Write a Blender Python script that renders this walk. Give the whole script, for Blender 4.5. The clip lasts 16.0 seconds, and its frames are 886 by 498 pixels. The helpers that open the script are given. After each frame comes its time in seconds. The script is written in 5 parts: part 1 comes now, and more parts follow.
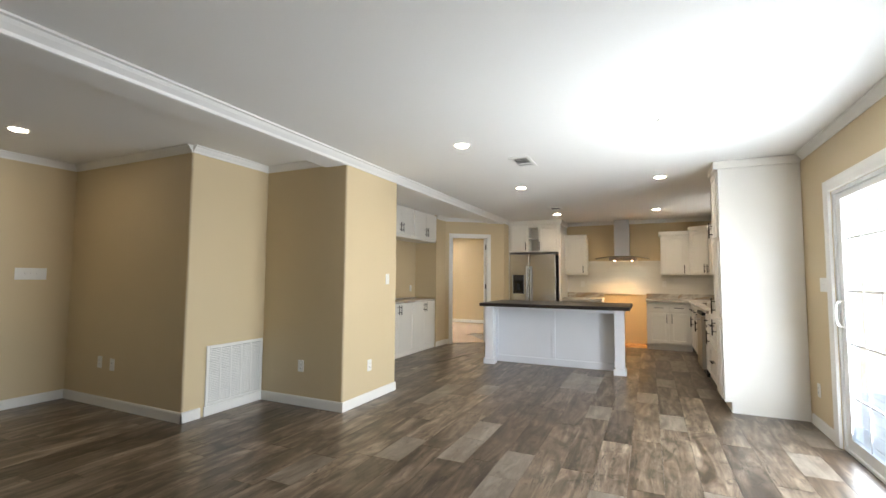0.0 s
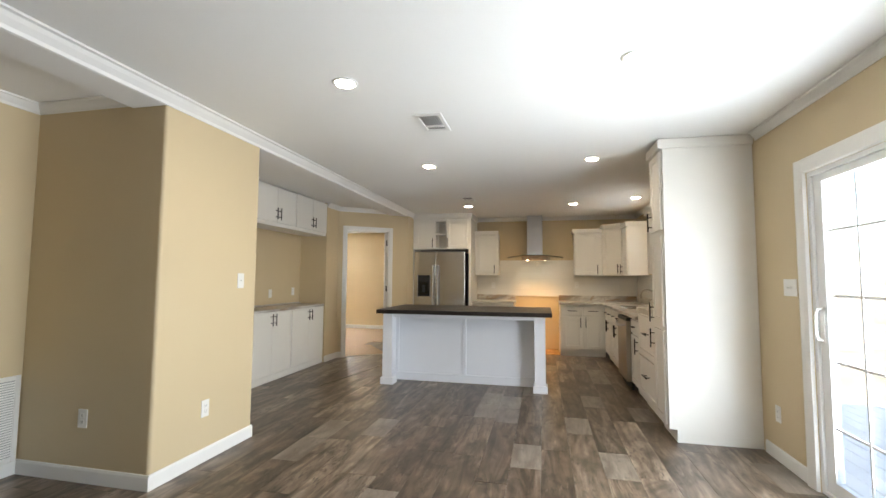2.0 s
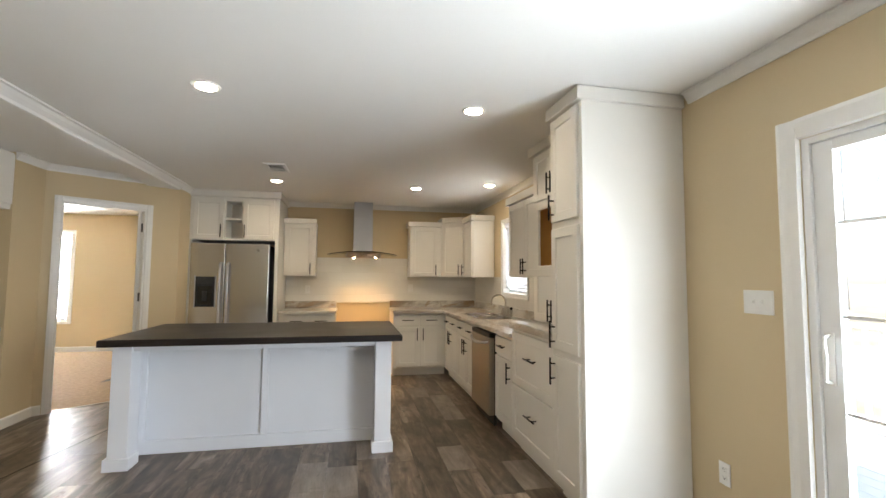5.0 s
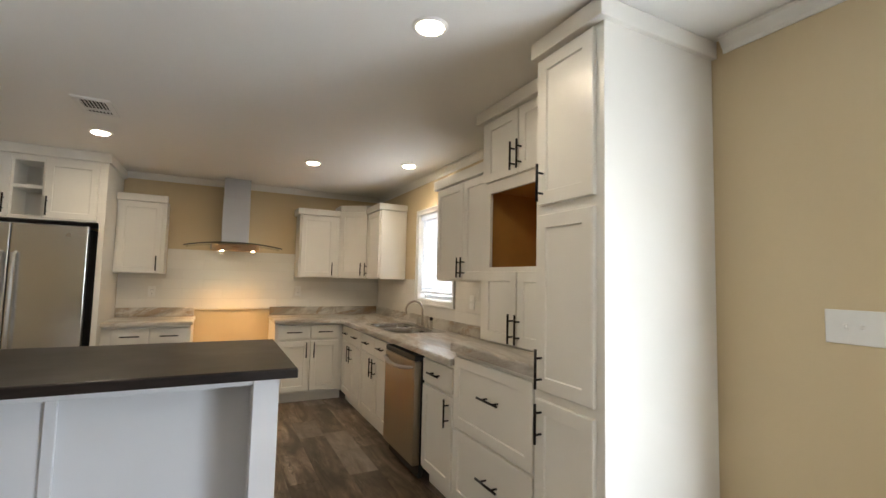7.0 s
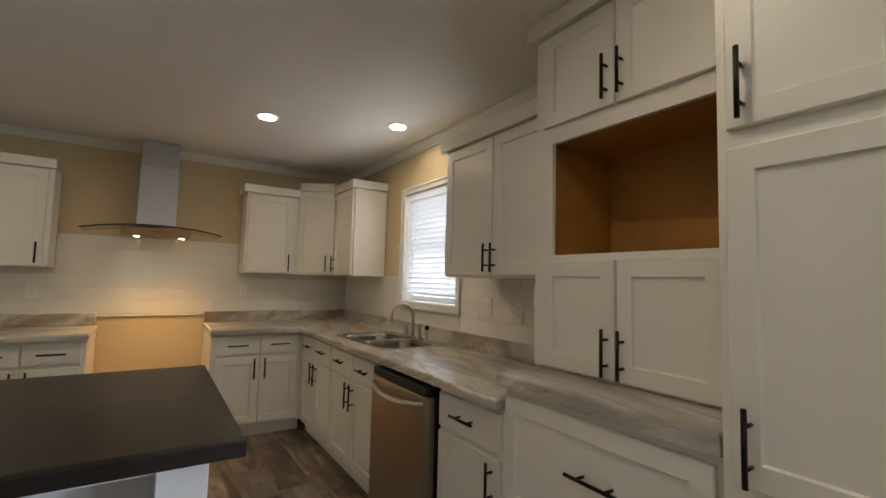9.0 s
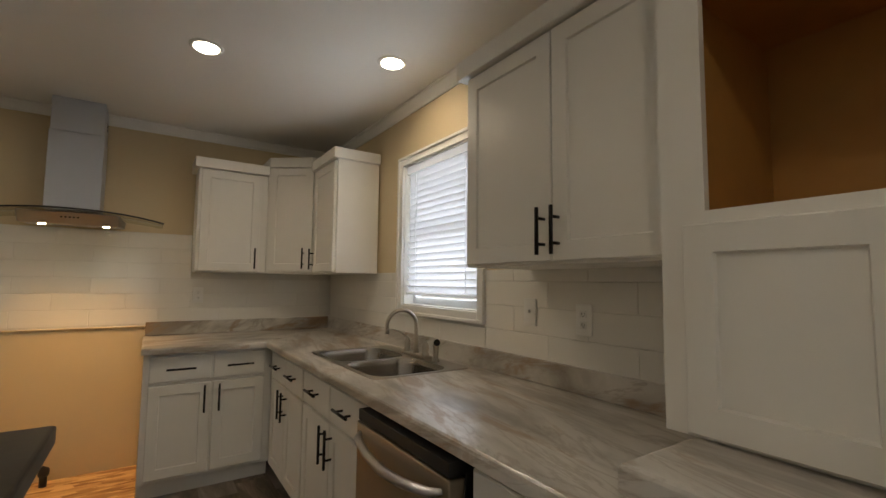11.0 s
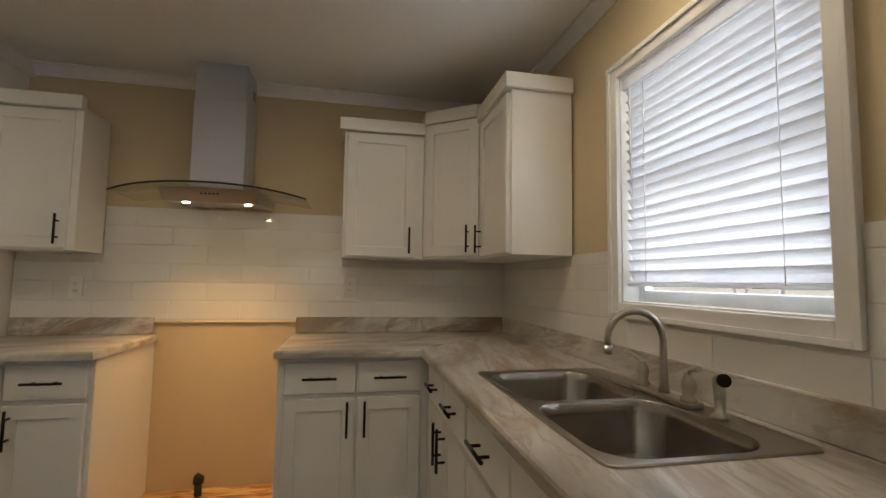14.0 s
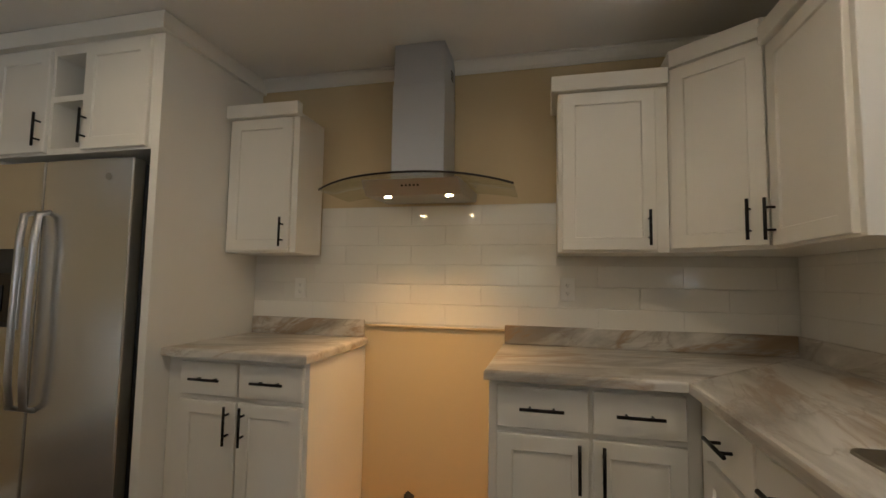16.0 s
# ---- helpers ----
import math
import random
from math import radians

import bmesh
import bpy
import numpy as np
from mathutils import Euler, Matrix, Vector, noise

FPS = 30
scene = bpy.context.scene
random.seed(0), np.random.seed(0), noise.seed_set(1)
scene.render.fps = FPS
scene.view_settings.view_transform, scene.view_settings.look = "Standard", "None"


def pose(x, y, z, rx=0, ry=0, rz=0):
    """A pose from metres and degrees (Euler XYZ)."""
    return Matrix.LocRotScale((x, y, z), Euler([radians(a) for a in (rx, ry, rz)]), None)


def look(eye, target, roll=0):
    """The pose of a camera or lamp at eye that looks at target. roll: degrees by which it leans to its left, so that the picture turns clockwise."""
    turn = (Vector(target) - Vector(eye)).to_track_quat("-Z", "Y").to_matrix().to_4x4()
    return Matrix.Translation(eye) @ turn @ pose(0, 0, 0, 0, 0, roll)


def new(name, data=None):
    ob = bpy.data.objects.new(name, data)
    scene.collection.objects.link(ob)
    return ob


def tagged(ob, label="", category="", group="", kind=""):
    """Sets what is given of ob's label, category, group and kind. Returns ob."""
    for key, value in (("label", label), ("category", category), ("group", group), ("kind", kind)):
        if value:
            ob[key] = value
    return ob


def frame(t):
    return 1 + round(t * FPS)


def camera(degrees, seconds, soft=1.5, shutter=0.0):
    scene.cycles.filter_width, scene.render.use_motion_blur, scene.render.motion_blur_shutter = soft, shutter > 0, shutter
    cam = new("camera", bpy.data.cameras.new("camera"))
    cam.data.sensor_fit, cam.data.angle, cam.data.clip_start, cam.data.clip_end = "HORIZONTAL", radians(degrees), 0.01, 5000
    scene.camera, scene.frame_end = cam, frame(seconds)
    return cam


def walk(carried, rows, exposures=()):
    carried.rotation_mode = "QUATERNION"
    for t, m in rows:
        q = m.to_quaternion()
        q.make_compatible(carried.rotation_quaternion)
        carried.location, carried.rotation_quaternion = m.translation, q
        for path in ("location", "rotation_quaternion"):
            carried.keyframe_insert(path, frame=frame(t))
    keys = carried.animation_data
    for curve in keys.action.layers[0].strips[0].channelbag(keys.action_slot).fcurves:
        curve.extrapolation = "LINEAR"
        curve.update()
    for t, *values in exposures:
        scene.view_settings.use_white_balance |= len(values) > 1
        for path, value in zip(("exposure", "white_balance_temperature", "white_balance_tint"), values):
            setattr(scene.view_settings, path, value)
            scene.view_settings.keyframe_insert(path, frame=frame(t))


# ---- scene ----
cam = camera(90.2, 16.0)
PATH = [
    (0, (0.366, -0.264, 1.297), (-0.477, 1.545, 1.428), 0.4),
    (0.5, (0.278, 0.046, 1.296), (-0.44, 1.908, 1.427), 0.5),
    (1, (0.201, 0.339, 1.297), (-0.423, 2.234, 1.432), 0.5),
    (1.5, (0.092, 0.646, 1.295), (-0.447, 2.568, 1.432), 0.5),
    (2, (0.028, 0.939, 1.306), (-0.413, 2.885, 1.441), 0.4),
    (2.5, (0.02, 1.217, 1.316), (-0.313, 3.184, 1.45), 0.3),
    (3, (-0.029, 1.487, 1.333), (-0.247, 3.471, 1.471), 0.3),
    (3.5, (-0.091, 1.753, 1.35), (-0.149, 3.747, 1.487), 0.4),
    (4, (-0.151, 2.03, 1.359), (-0.038, 4.022, 1.494), 0.4),
    (4.5, (-0.209, 2.31, 1.367), (0.057, 4.288, 1.495), 0.4),
    (5, (-0.277, 2.627, 1.37), (0.127, 4.582, 1.502), 0.4),
    (7.3, (-0.257, 3.894, 1.396), (0.682, 5.654, 1.536), 1.4),
    (7.5, (-0.232, 4.002, 1.397), (0.727, 5.752, 1.538), 1.4),
    (8, (-0.187, 4.278, 1.395), (0.826, 5.997, 1.538), 1.4),
    (8.5, (-0.174, 4.564, 1.385), (0.883, 6.256, 1.526), 1.4),
    (9, (-0.113, 4.812, 1.362), (0.977, 6.482, 1.505), 1.5),
    (11.5, (0.424, 5.824, 1.312), (1.52, 7.49, 1.468), 0.4),
    (12, (0.507, 6.005, 1.298), (1.546, 7.706, 1.459), 0.4),
    (12.5, (0.557, 6.178, 1.301), (1.507, 7.931, 1.453), 0.5),
    (13, (0.628, 6.345, 1.286), (1.419, 8.175, 1.433), 0.6),
    (13.5, (0.66, 6.485, 1.267), (1.257, 8.389, 1.413), 0.7),
    (14, (0.653, 6.611, 1.254), (1.052, 8.566, 1.4), 0.9),
    (14.5, (0.615, 6.717, 1.235), (0.821, 8.701, 1.389), 1.0),
    (15, (0.598, 6.828, 1.232), (0.597, 8.822, 1.385), 1.0),
    (15.5, (0.57, 6.981, 1.227), (0.35, 8.963, 1.381), 1.0),
    (16, (0.532, 7.145, 1.244), (0.076, 9.087, 1.389), 0.9),
]
# light levels
SKY, SUN = 0.15, 5.0
DAY_SLIDER, DAY_KITCHEN, DAY_BEDROOM, UNSEEN_DAY_LIVING = 47, 7.2, 145, 0.5
CAN_W, HOOD_W = 1.40, 12.8
EXPOSURES = [(0, 1.85), (2.5, 1.80), (5, 1.82), (7.5, 1.56), (9, 1.04), (11.5, 0.82), (16, 0.90)]
walk(cam, [(t, look(eye, target, roll)) for t, eye, target, roll in PATH], EXPOSURES)

Z = Vector((0, 0, 1))
CEIL, XE, YN = 2.50, 1.70, 9.57

# ---- world, sun and lamps ----
world = bpy.data.worlds.new("sky")
scene.world = world
world.use_nodes = True
wn = world.node_tree
sky = wn.nodes.new("ShaderNodeTexSky")
sky.sky_type, sky.sun_disc = "NISHITA", False
sky.sun_elevation, sky.sun_rotation = radians(41), radians(-35.5)
wn.links.new(sky.outputs[0], wn.nodes["Background"].inputs[0])
wn.nodes["Background"].inputs[1].default_value = SKY

sun = new("sun", bpy.data.lights.new("sun", "SUN"))
sun.data.energy, sun.data.angle, sun.data.color = SUN, radians(0.5), (1, 0.95, 0.87)
sun.matrix_world = look((0, 0, 20), (math.sin(radians(35.5)) * 10, -math.cos(radians(35.5)) * 10, 20 - 10 * math.tan(radians(41))))


def area_lamp(name, eye, target, sx, sy, power, color, spread=180):
    data = bpy.data.lights.new(name, "AREA")
    data.shape, data.size, data.size_y, data.energy, data.color = "RECTANGLE", sx, sy, power, color
    data.spread = radians(spread)
    ob = new(name, data)
    ob.matrix_world = look(eye, target)
    return ob


area_lamp("slider_daylight", (XE + 0.16, 3.2, 1.02), (XE - 1, 3.2, 1.20), 1.8, 1.9, DAY_SLIDER, (0.86, 0.93, 1.0))
area_lamp("kitchen_window_daylight", (XE + 0.20, 7.79, 1.63), (XE - 1, 7.79, 1.95), 0.75, 0.9, DAY_KITCHEN, (0.90, 0.95, 1.0))
area_lamp("bedroom_window_daylight", (-5.71, 11.94, 1.35), (-5.71, 11, 1.3), 0.9, 1.5, DAY_BEDROOM, (0.95, 0.97, 1.0))
# fill lamp at an unseen, assumed south window
area_lamp("unseen_living_daylight", (-0.4, -3.6, 1.4), (-0.4, -2, 1.3), 1.7, 1.3, UNSEEN_DAY_LIVING, (0.86, 0.93, 1.0))


# ---- materials ----
def nodes_of(name):
    m = bpy.data.materials.new(name)
    m.use_nodes = True
    return m, m.node_tree.nodes, m.node_tree.links, m.node_tree.nodes["Principled BSDF"]


def noise_node(n, l, coord, scale, detail=4, stretch=(1, 1, 1), rough=0.55, distort=0.0):
    mp = n.new("ShaderNodeMapping")
    mp.inputs["Scale"].default_value = stretch
    l.new(coord, mp.inputs["Vector"])
    t = n.new("ShaderNodeTexNoise")
    t.inputs["Scale"].default_value, t.inputs["Detail"].default_value = scale, detail
    t.inputs["Roughness"].default_value, t.inputs["Distortion"].default_value = rough, distort
    l.new(mp.outputs[0], t.inputs["Vector"])
    return t


def ramp(n, l, fac, stops):
    r = n.new("ShaderNodeValToRGB")
    while len(r.color_ramp.elements) < len(stops):
        r.color_ramp.elements.new(0.5)
    for e, (p, c) in zip(r.color_ramp.elements, stops):
        e.position, e.color = p, (*c, 1)
    l.new(fac, r.inputs[0])
    return r


def mixed(n, l, kind, a, b, fac):
    x = n.new("ShaderNodeMix")
    x.data_type, x.blend_type = "RGBA", kind
    for sock, v in ((x.inputs[0], fac), (x.inputs[6], a), (x.inputs[7], b)):
        if isinstance(v, (int, float)):
            sock.default_value = v
        elif isinstance(v, tuple):
            sock.default_value = (*v, 1)
        else:
            l.new(v, sock)
    return x.outputs[2]


def bumped(n, l, p, height, strength, distance=0.002):
    b = n.new("ShaderNodeBump")
    b.inputs["Strength"].default_value, b.inputs["Distance"].default_value = strength, distance
    l.new(height, b.inputs["Height"])
    l.new(b.outputs[0], p.inputs["Normal"])


def paint(name, color, rough=0.5, vary=0.06, scale=1.5, bump=0.15, bump_scale=220.0, metal=0.0, stretch=(1, 1, 1), coat=0.0):
    """A painted or plain surface with faint cloudy variation and a fine skin."""
    m, n, l, p = nodes_of(name)
    co = n.new("ShaderNodeTexCoord").outputs["Object"]
    big = noise_node(n, l, co, scale, 3)
    lo, hi = tuple(c * (1 - vary) for c in color), tuple(min(1, c * (1 + vary)) for c in color)
    r = ramp(n, l, big.outputs[0], [(0.3, lo), (0.7, hi)])
    l.new(r.outputs[0], p.inputs["Base Color"])
    fine = noise_node(n, l, co, bump_scale, 3, stretch)
    bumped(n, l, p, fine.outputs[0], bump)
    rr = n.new("ShaderNodeMapRange")
    rr.inputs["To Min"].default_value, rr.inputs["To Max"].default_value = rough * 0.88, min(1, rough * 1.12)
    l.new(big.outputs[0], rr.inputs[0])
    l.new(rr.outputs[0], p.inputs["Roughness"])
    p.inputs["Metallic"].default_value = metal
    p.inputs["Coat Weight"].default_value = coat
    return m


WALL = paint("beige_wall_paint", (0.605, 0.488, 0.306), 0.6, 0.03, 0.7, 0.25, 160)
CEILING = paint("ceiling_paint", (0.86, 0.85, 0.82), 0.85, 0.015, 0.6, 0.3, 90)
TRIM = paint("white_trim_paint", (0.80, 0.79, 0.76), 0.38, 0.03, 2, 0.08)
CABINET = paint("white_cabinet_paint", (0.78, 0.755, 0.70), 0.33, 0.025, 2.2, 0.10, 70, 0, (1, 1, 0.2))
ISLAND_WHITE = paint("white_island_paint", (0.77, 0.78, 0.82), 0.42, 0.02, 2, 0.08)
BLACK = paint("black_metal", (0.012, 0.010, 0.009), 0.38, 0.2, 30, 0.05, 300, 0.6)
PLASTIC = paint("white_plastic", (0.80, 0.79, 0.76), 0.3, 0.02, 20, 0.02)
VINYL = paint("white_vinyl", (0.82, 0.83, 0.83), 0.35, 0.02, 3, 0.04)
SLOT = paint("dark_slot", (0.03, 0.03, 0.03), 0.6, 0.2, 20, 0.05)
RAW_BOARD = paint("bare_board", (0.44, 0.22, 0.055), 0.6, 0.14, 4, 0.2, 60)
CARPET = paint("tan_carpet", (0.46, 0.34, 0.23), 0.95, 0.14, 22, 0.9, 420)
GROUT = paint("grout", (0.66, 0.64, 0.59), 0.8, 0.04, 9, 0.2)
DECK = paint("pale_deck_boards", (0.82, 0.80, 0.77), 0.7, 0.12, 3, 0.3, 40)
DIRT = paint("leaf_strewn_ground", (0.30, 0.25, 0.18), 0.95, 0.35, 0.8, 0.8, 14)
# far paler than true bark: outdoor glare is put into the colour
GLARE_BARK = paint("glare_paled_bark", (0.55, 0.52, 0.50), 0.9, 0.3, 9, 0.9, 30)
GASKET = paint("black_rubber", (0.015, 0.015, 0.015), 0.5, 0.2, 20, 0.05)
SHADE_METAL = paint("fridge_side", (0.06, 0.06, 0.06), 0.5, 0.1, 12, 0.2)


def brushed(name, color, rough, along, depth=0.12):
    m, n, l, p = nodes_of(name)
    co = n.new("ShaderNodeTexCoord").outputs["Object"]
    g = noise_node(n, l, co, 30, 3, along)
    cl = noise_node(n, l, co, 1.6, 3)
    r = ramp(n, l, g.outputs[0], [(0.3, tuple(c * 0.93 for c in color)), (0.7, color)])
    l.new(r.outputs[0], p.inputs["Base Color"])
    rr = n.new("ShaderNodeMapRange")
    rr.inputs["To Min"].default_value, rr.inputs["To Max"].default_value = rough * 0.93, rough * 1.08
    l.new(cl.outputs[0], rr.inputs[0])
    l.new(rr.outputs[0], p.inputs["Roughness"])
    bumped(n, l, p, g.outputs[0], depth, 0.0006)
    p.inputs["Metallic"].default_value = 1
    return m


STEEL = brushed("brushed_steel", (0.70, 0.69, 0.67), 0.24, (0.6, 0.6, 22), 0.008)
STEEL_H = brushed("brushed_steel_level", (0.55, 0.55, 0.56), 0.30, (22, 22, 0.5))
HOOD_STEEL = brushed("hood_steel", (0.44, 0.43, 0.42), 0.46, (22, 22, 0.5), 0.03)
SINK_RIM = brushed("sink_rim_steel", (0.40, 0.37, 0.33), 0.28, (1, 14, 14), 0.03)
# dishwasher steel with the floor's warm reflection put into its base colour
FLOOR_TINTED_STEEL = brushed("floor_tinted_steel", (0.44, 0.385, 0.31), 0.36, (0.6, 0.6, 22), 0.008)
# same sink as the rim; the bowls' dark reflections are put into this colour
SHADED_BOWL_STEEL = brushed("shaded_bowl_steel", (0.29, 0.265, 0.235), 0.24, (1, 14, 14), 0.03)
NICKEL = brushed("satin_nickel", (0.50, 0.46, 0.40), 0.30, (8, 8, 2), 0.04)


def glass(name, tint=(1, 1, 1), gloss=0.04):
    m, n, l, p = nodes_of(name)
    n.remove(p)
    tr, gl, mx = n.new("ShaderNodeBsdfTransparent"), n.new("ShaderNodeBsdfGlossy"), n.new("ShaderNodeMixShader")
    lw, pw, fr = n.new("ShaderNodeLayerWeight"), n.new("ShaderNodeMath"), n.new("ShaderNodeMath")
    pw.operation, fr.operation = "POWER", "MULTIPLY_ADD"
    pw.inputs[1].default_value, fr.inputs[1].default_value, fr.inputs[2].default_value = 4.0, 0.6, gloss
    l.new(lw.outputs["Facing"], pw.inputs[0])
    l.new(pw.outputs[0], fr.inputs[0])
    tr.inputs[0].default_value = (*tint, 1)
    gl.inputs["Roughness"].default_value = 0.02
    l.new(fr.outputs[0], mx.inputs[0])
    l.new(tr.outputs[0], mx.inputs[1])
    l.new(gl.outputs[0], mx.inputs[2])
    l.new(mx.outputs[0], n["Material Output"].inputs[0])
    return m


FILMED = paint("filmed_steel", (0.50, 0.52, 0.57), 0.36, 0.03, 2, 0.03, 50, 0.45)
GLASS = glass("clear_glass", (0.97, 0.98, 0.98))
HOOD_GLASS = glass("hood_glass", (0.90, 0.91, 0.88), 0.03)


def emitter(name, color, strength):
    m, n, l, p = nodes_of(name)
    p.inputs["Base Color"].default_value = (0.9, 0.9, 0.9, 1)
    p.inputs["Emission Color"].default_value = (*color, 1)
    p.inputs["Emission Strength"].default_value = strength
    return m


LAMP_FACE = emitter("lamp_diffuser", (1.0, 0.87, 0.68), 24)
HOOD_LED = emitter("hood_lamp_lens", (1.0, 0.78, 0.45), 30)


def plank_material(name, pale):
    """Printed plank: grey-brown weathered grain along y, board to board shift, worn and rough patches."""
    m, n, l, p = nodes_of(name)
    tc = n.new("ShaderNodeTexCoord").outputs["Object"]
    rnd = n.new("ShaderNodeObjectInfo").outputs["Random"]
    isl = n.new("ShaderNodeNewGeometry").outputs["Random Per Island"]
    both = n.new("ShaderNodeMath")
    both.operation = "ADD"
    l.new(rnd, both.inputs[0]), l.new(isl, both.inputs[1])
    fr = n.new("ShaderNodeMath")
    fr.operation = "FRACT"
    l.new(both.outputs[0], fr.inputs[0])
    off = n.new("ShaderNodeVectorMath")
    off.operation = "SCALE"
    off.inputs[0].default_value = (7.3, 31.7, 3.1)
    l.new(both.outputs[0], off.inputs["Scale"])
    add = n.new("ShaderNodeVectorMath")
    l.new(tc, add.inputs[0]), l.new(off.outputs[0], add.inputs[1])
    co = add.outputs[0]
    streak = noise_node(n, l, co, 2.6, 6, (3.6, 0.55, 1), 0.55, 1.3)
    fine = noise_node(n, l, co, 30, 5, (6, 0.40, 1), 0.7)
    patch = noise_node(n, l, co, 3.4, 4, (1.5, 0.8, 1), 0.55, 0.9)
    knot = noise_node(n, l, co, 13, 3, (1.3, 0.8, 1), 0.5, 0.8)
    rough_zone = noise_node(n, l, co, 1.9, 3, (2.2, 0.7, 1), 0.5, 0.4)
    crack = noise_node(n, l, co, 8, 8, (4.2, 0.6, 1), 0.74, 1.6)
    if pale:
        stops = [(0.30, (0.150, 0.122, 0.096)), (0.50, (0.215, 0.182, 0.150)), (0.70, (0.29, 0.252, 0.213))]
    else:
        stops = [(0.34, (0.058, 0.040, 0.027)), (0.46, (0.116, 0.086, 0.062)), (0.55, (0.168, 0.131, 0.099)), (0.68, (0.268, 0.221, 0.175))]
    c = ramp(n, l, streak.outputs[0], stops).outputs[0]
    tone = ramp(n, l, fr.outputs[0], [(0.0, (0.70, 0.655, 0.61)), (0.28, (0.92, 0.88, 0.83)), (0.58, (1.10, 1.07, 1.03)), (0.84, (1.42, 1.40, 1.37))])
    tone.color_ramp.interpolation = "CONSTANT"
    c = mixed(n, l, "MULTIPLY", c, tone.outputs[0], 0.35 if pale else 1.0)
    pr = ramp(n, l, patch.outputs[0], [(0.36, (0.50, 0.47, 0.44)), (0.48, (0.98, 0.98, 0.98)), (0.66, (1.42, 1.41, 1.39))])
    c = mixed(n, l, "MULTIPLY", c, pr.outputs[0], 0.45 if pale else 0.95)
    kr = ramp(n, l, knot.outputs[0], [(0.28, (0.42, 0.38, 0.34)), (0.38, (1, 1, 1))])
    c = mixed(n, l, "MULTIPLY", c, kr.outputs[0], 0.5 if pale else 0.9)
    zone = ramp(n, l, rough_zone.outputs[0], [(0.50, (0, 0, 0)), (0.60, (1, 1, 1))]).outputs[0]
    dark = ramp(n, l, crack.outputs[0], [(0.38, (1, 1, 1)), (0.48, (0, 0, 0))]).outputs[0]
    light = ramp(n, l, crack.outputs[0], [(0.57, (0, 0, 0)), (0.67, (1, 1, 1))]).outputs[0]
    k = 0.30 if pale else 0.90
    c = mixed(n, l, "MIX", c, (0.034, 0.023, 0.016), mixed(n, l, "MULTIPLY", mixed(n, l, "MULTIPLY", dark, zone, 1.0), (k, k, k), 1.0))
    c = mixed(n, l, "MIX", c, (0.235, 0.20, 0.165), mixed(n, l, "MULTIPLY", mixed(n, l, "MULTIPLY", light, zone, 1.0), (k, k, k), 1.0))
    f2 = ramp(n, l, fine.outputs[0], [(0.35, (0.78, 0.77, 0.76)), (0.6, (1.06, 1.06, 1.06))])
    c = mixed(n, l, "MULTIPLY", c, f2.outputs[0], 0.85)
    l.new(c, p.inputs["Base Color"])
    rr = n.new("ShaderNodeMapRange")
    rr.inputs["To Min"].default_value, rr.inputs["To Max"].default_value = 0.25, 0.40
    l.new(fine.outputs[0], rr.inputs[0]), l.new(rr.outputs[0], p.inputs["Roughness"])
    bumped(n, l, p, fine.outputs[0], 0.2, 0.001)
    return m


PLANK = plank_material("plank_vinyl", False)
PALE_PLANK = plank_material("pale_plank_vinyl", True)


def marble_material(name, turn):
    """Pale laminate with grey and tan drifts that run along the counter."""
    m, n, l, p = nodes_of(name)
    tc = n.new("ShaderNodeTexCoord").outputs["Object"]
    rot = n.new("ShaderNodeMapping")
    rot.inputs["Rotation"].default_value = (0.25, 0.35, radians(turn))
    l.new(tc, rot.inputs[0])
    co = rot.outputs[0]
    cloud = noise_node(n, l, co, 1.7, 6, (3.2, 0.60, 3.2), 0.56, 0.9)
    vein = noise_node(n, l, co, 1.6, 6, (5.0, 0.42, 5.0), 0.60, 0.7)
    tan = noise_node(n, l, co, 1.6, 7, (4.4, 0.50, 4.4), 0.64, 0.9)
    c = ramp(n, l, cloud.outputs[0], [(0.35, (0.26, 0.23, 0.196)), (0.45, (0.43, 0.40, 0.357)), (0.57, (0.62, 0.585, 0.535))]).outputs[0]
    vr = ramp(n, l, vein.outputs[0], [(0.465, (0, 0, 0)), (0.492, (1, 1, 1)), (0.52, (0, 0, 0))])
    c = mixed(n, l, "MIX", c, (0.24, 0.185, 0.135), mixed(n, l, "MULTIPLY", vr.outputs[0], (0.45, 0.45, 0.45), 1.0))
    tr = ramp(n, l, tan.outputs[0], [(0.54, (0, 0, 0)), (0.63, (1, 1, 1))])
    c = mixed(n, l, "MIX", c, (0.30, 0.185, 0.09), mixed(n, l, "MULTIPLY", tr.outputs[0], (0.72, 0.72, 0.72), 1.0))
    l.new(c, p.inputs["Base Color"])
    p.inputs["Roughness"].default_value = 0.28
    bumped(n, l, p, noise_node(n, l, tc, 300, 2).outputs[0], 0.05, 0.001)
    return m


MARBLE = marble_material("marble_laminate_lengthwise", 12)
MARBLE_X = marble_material("marble_laminate_crosswise", 78)


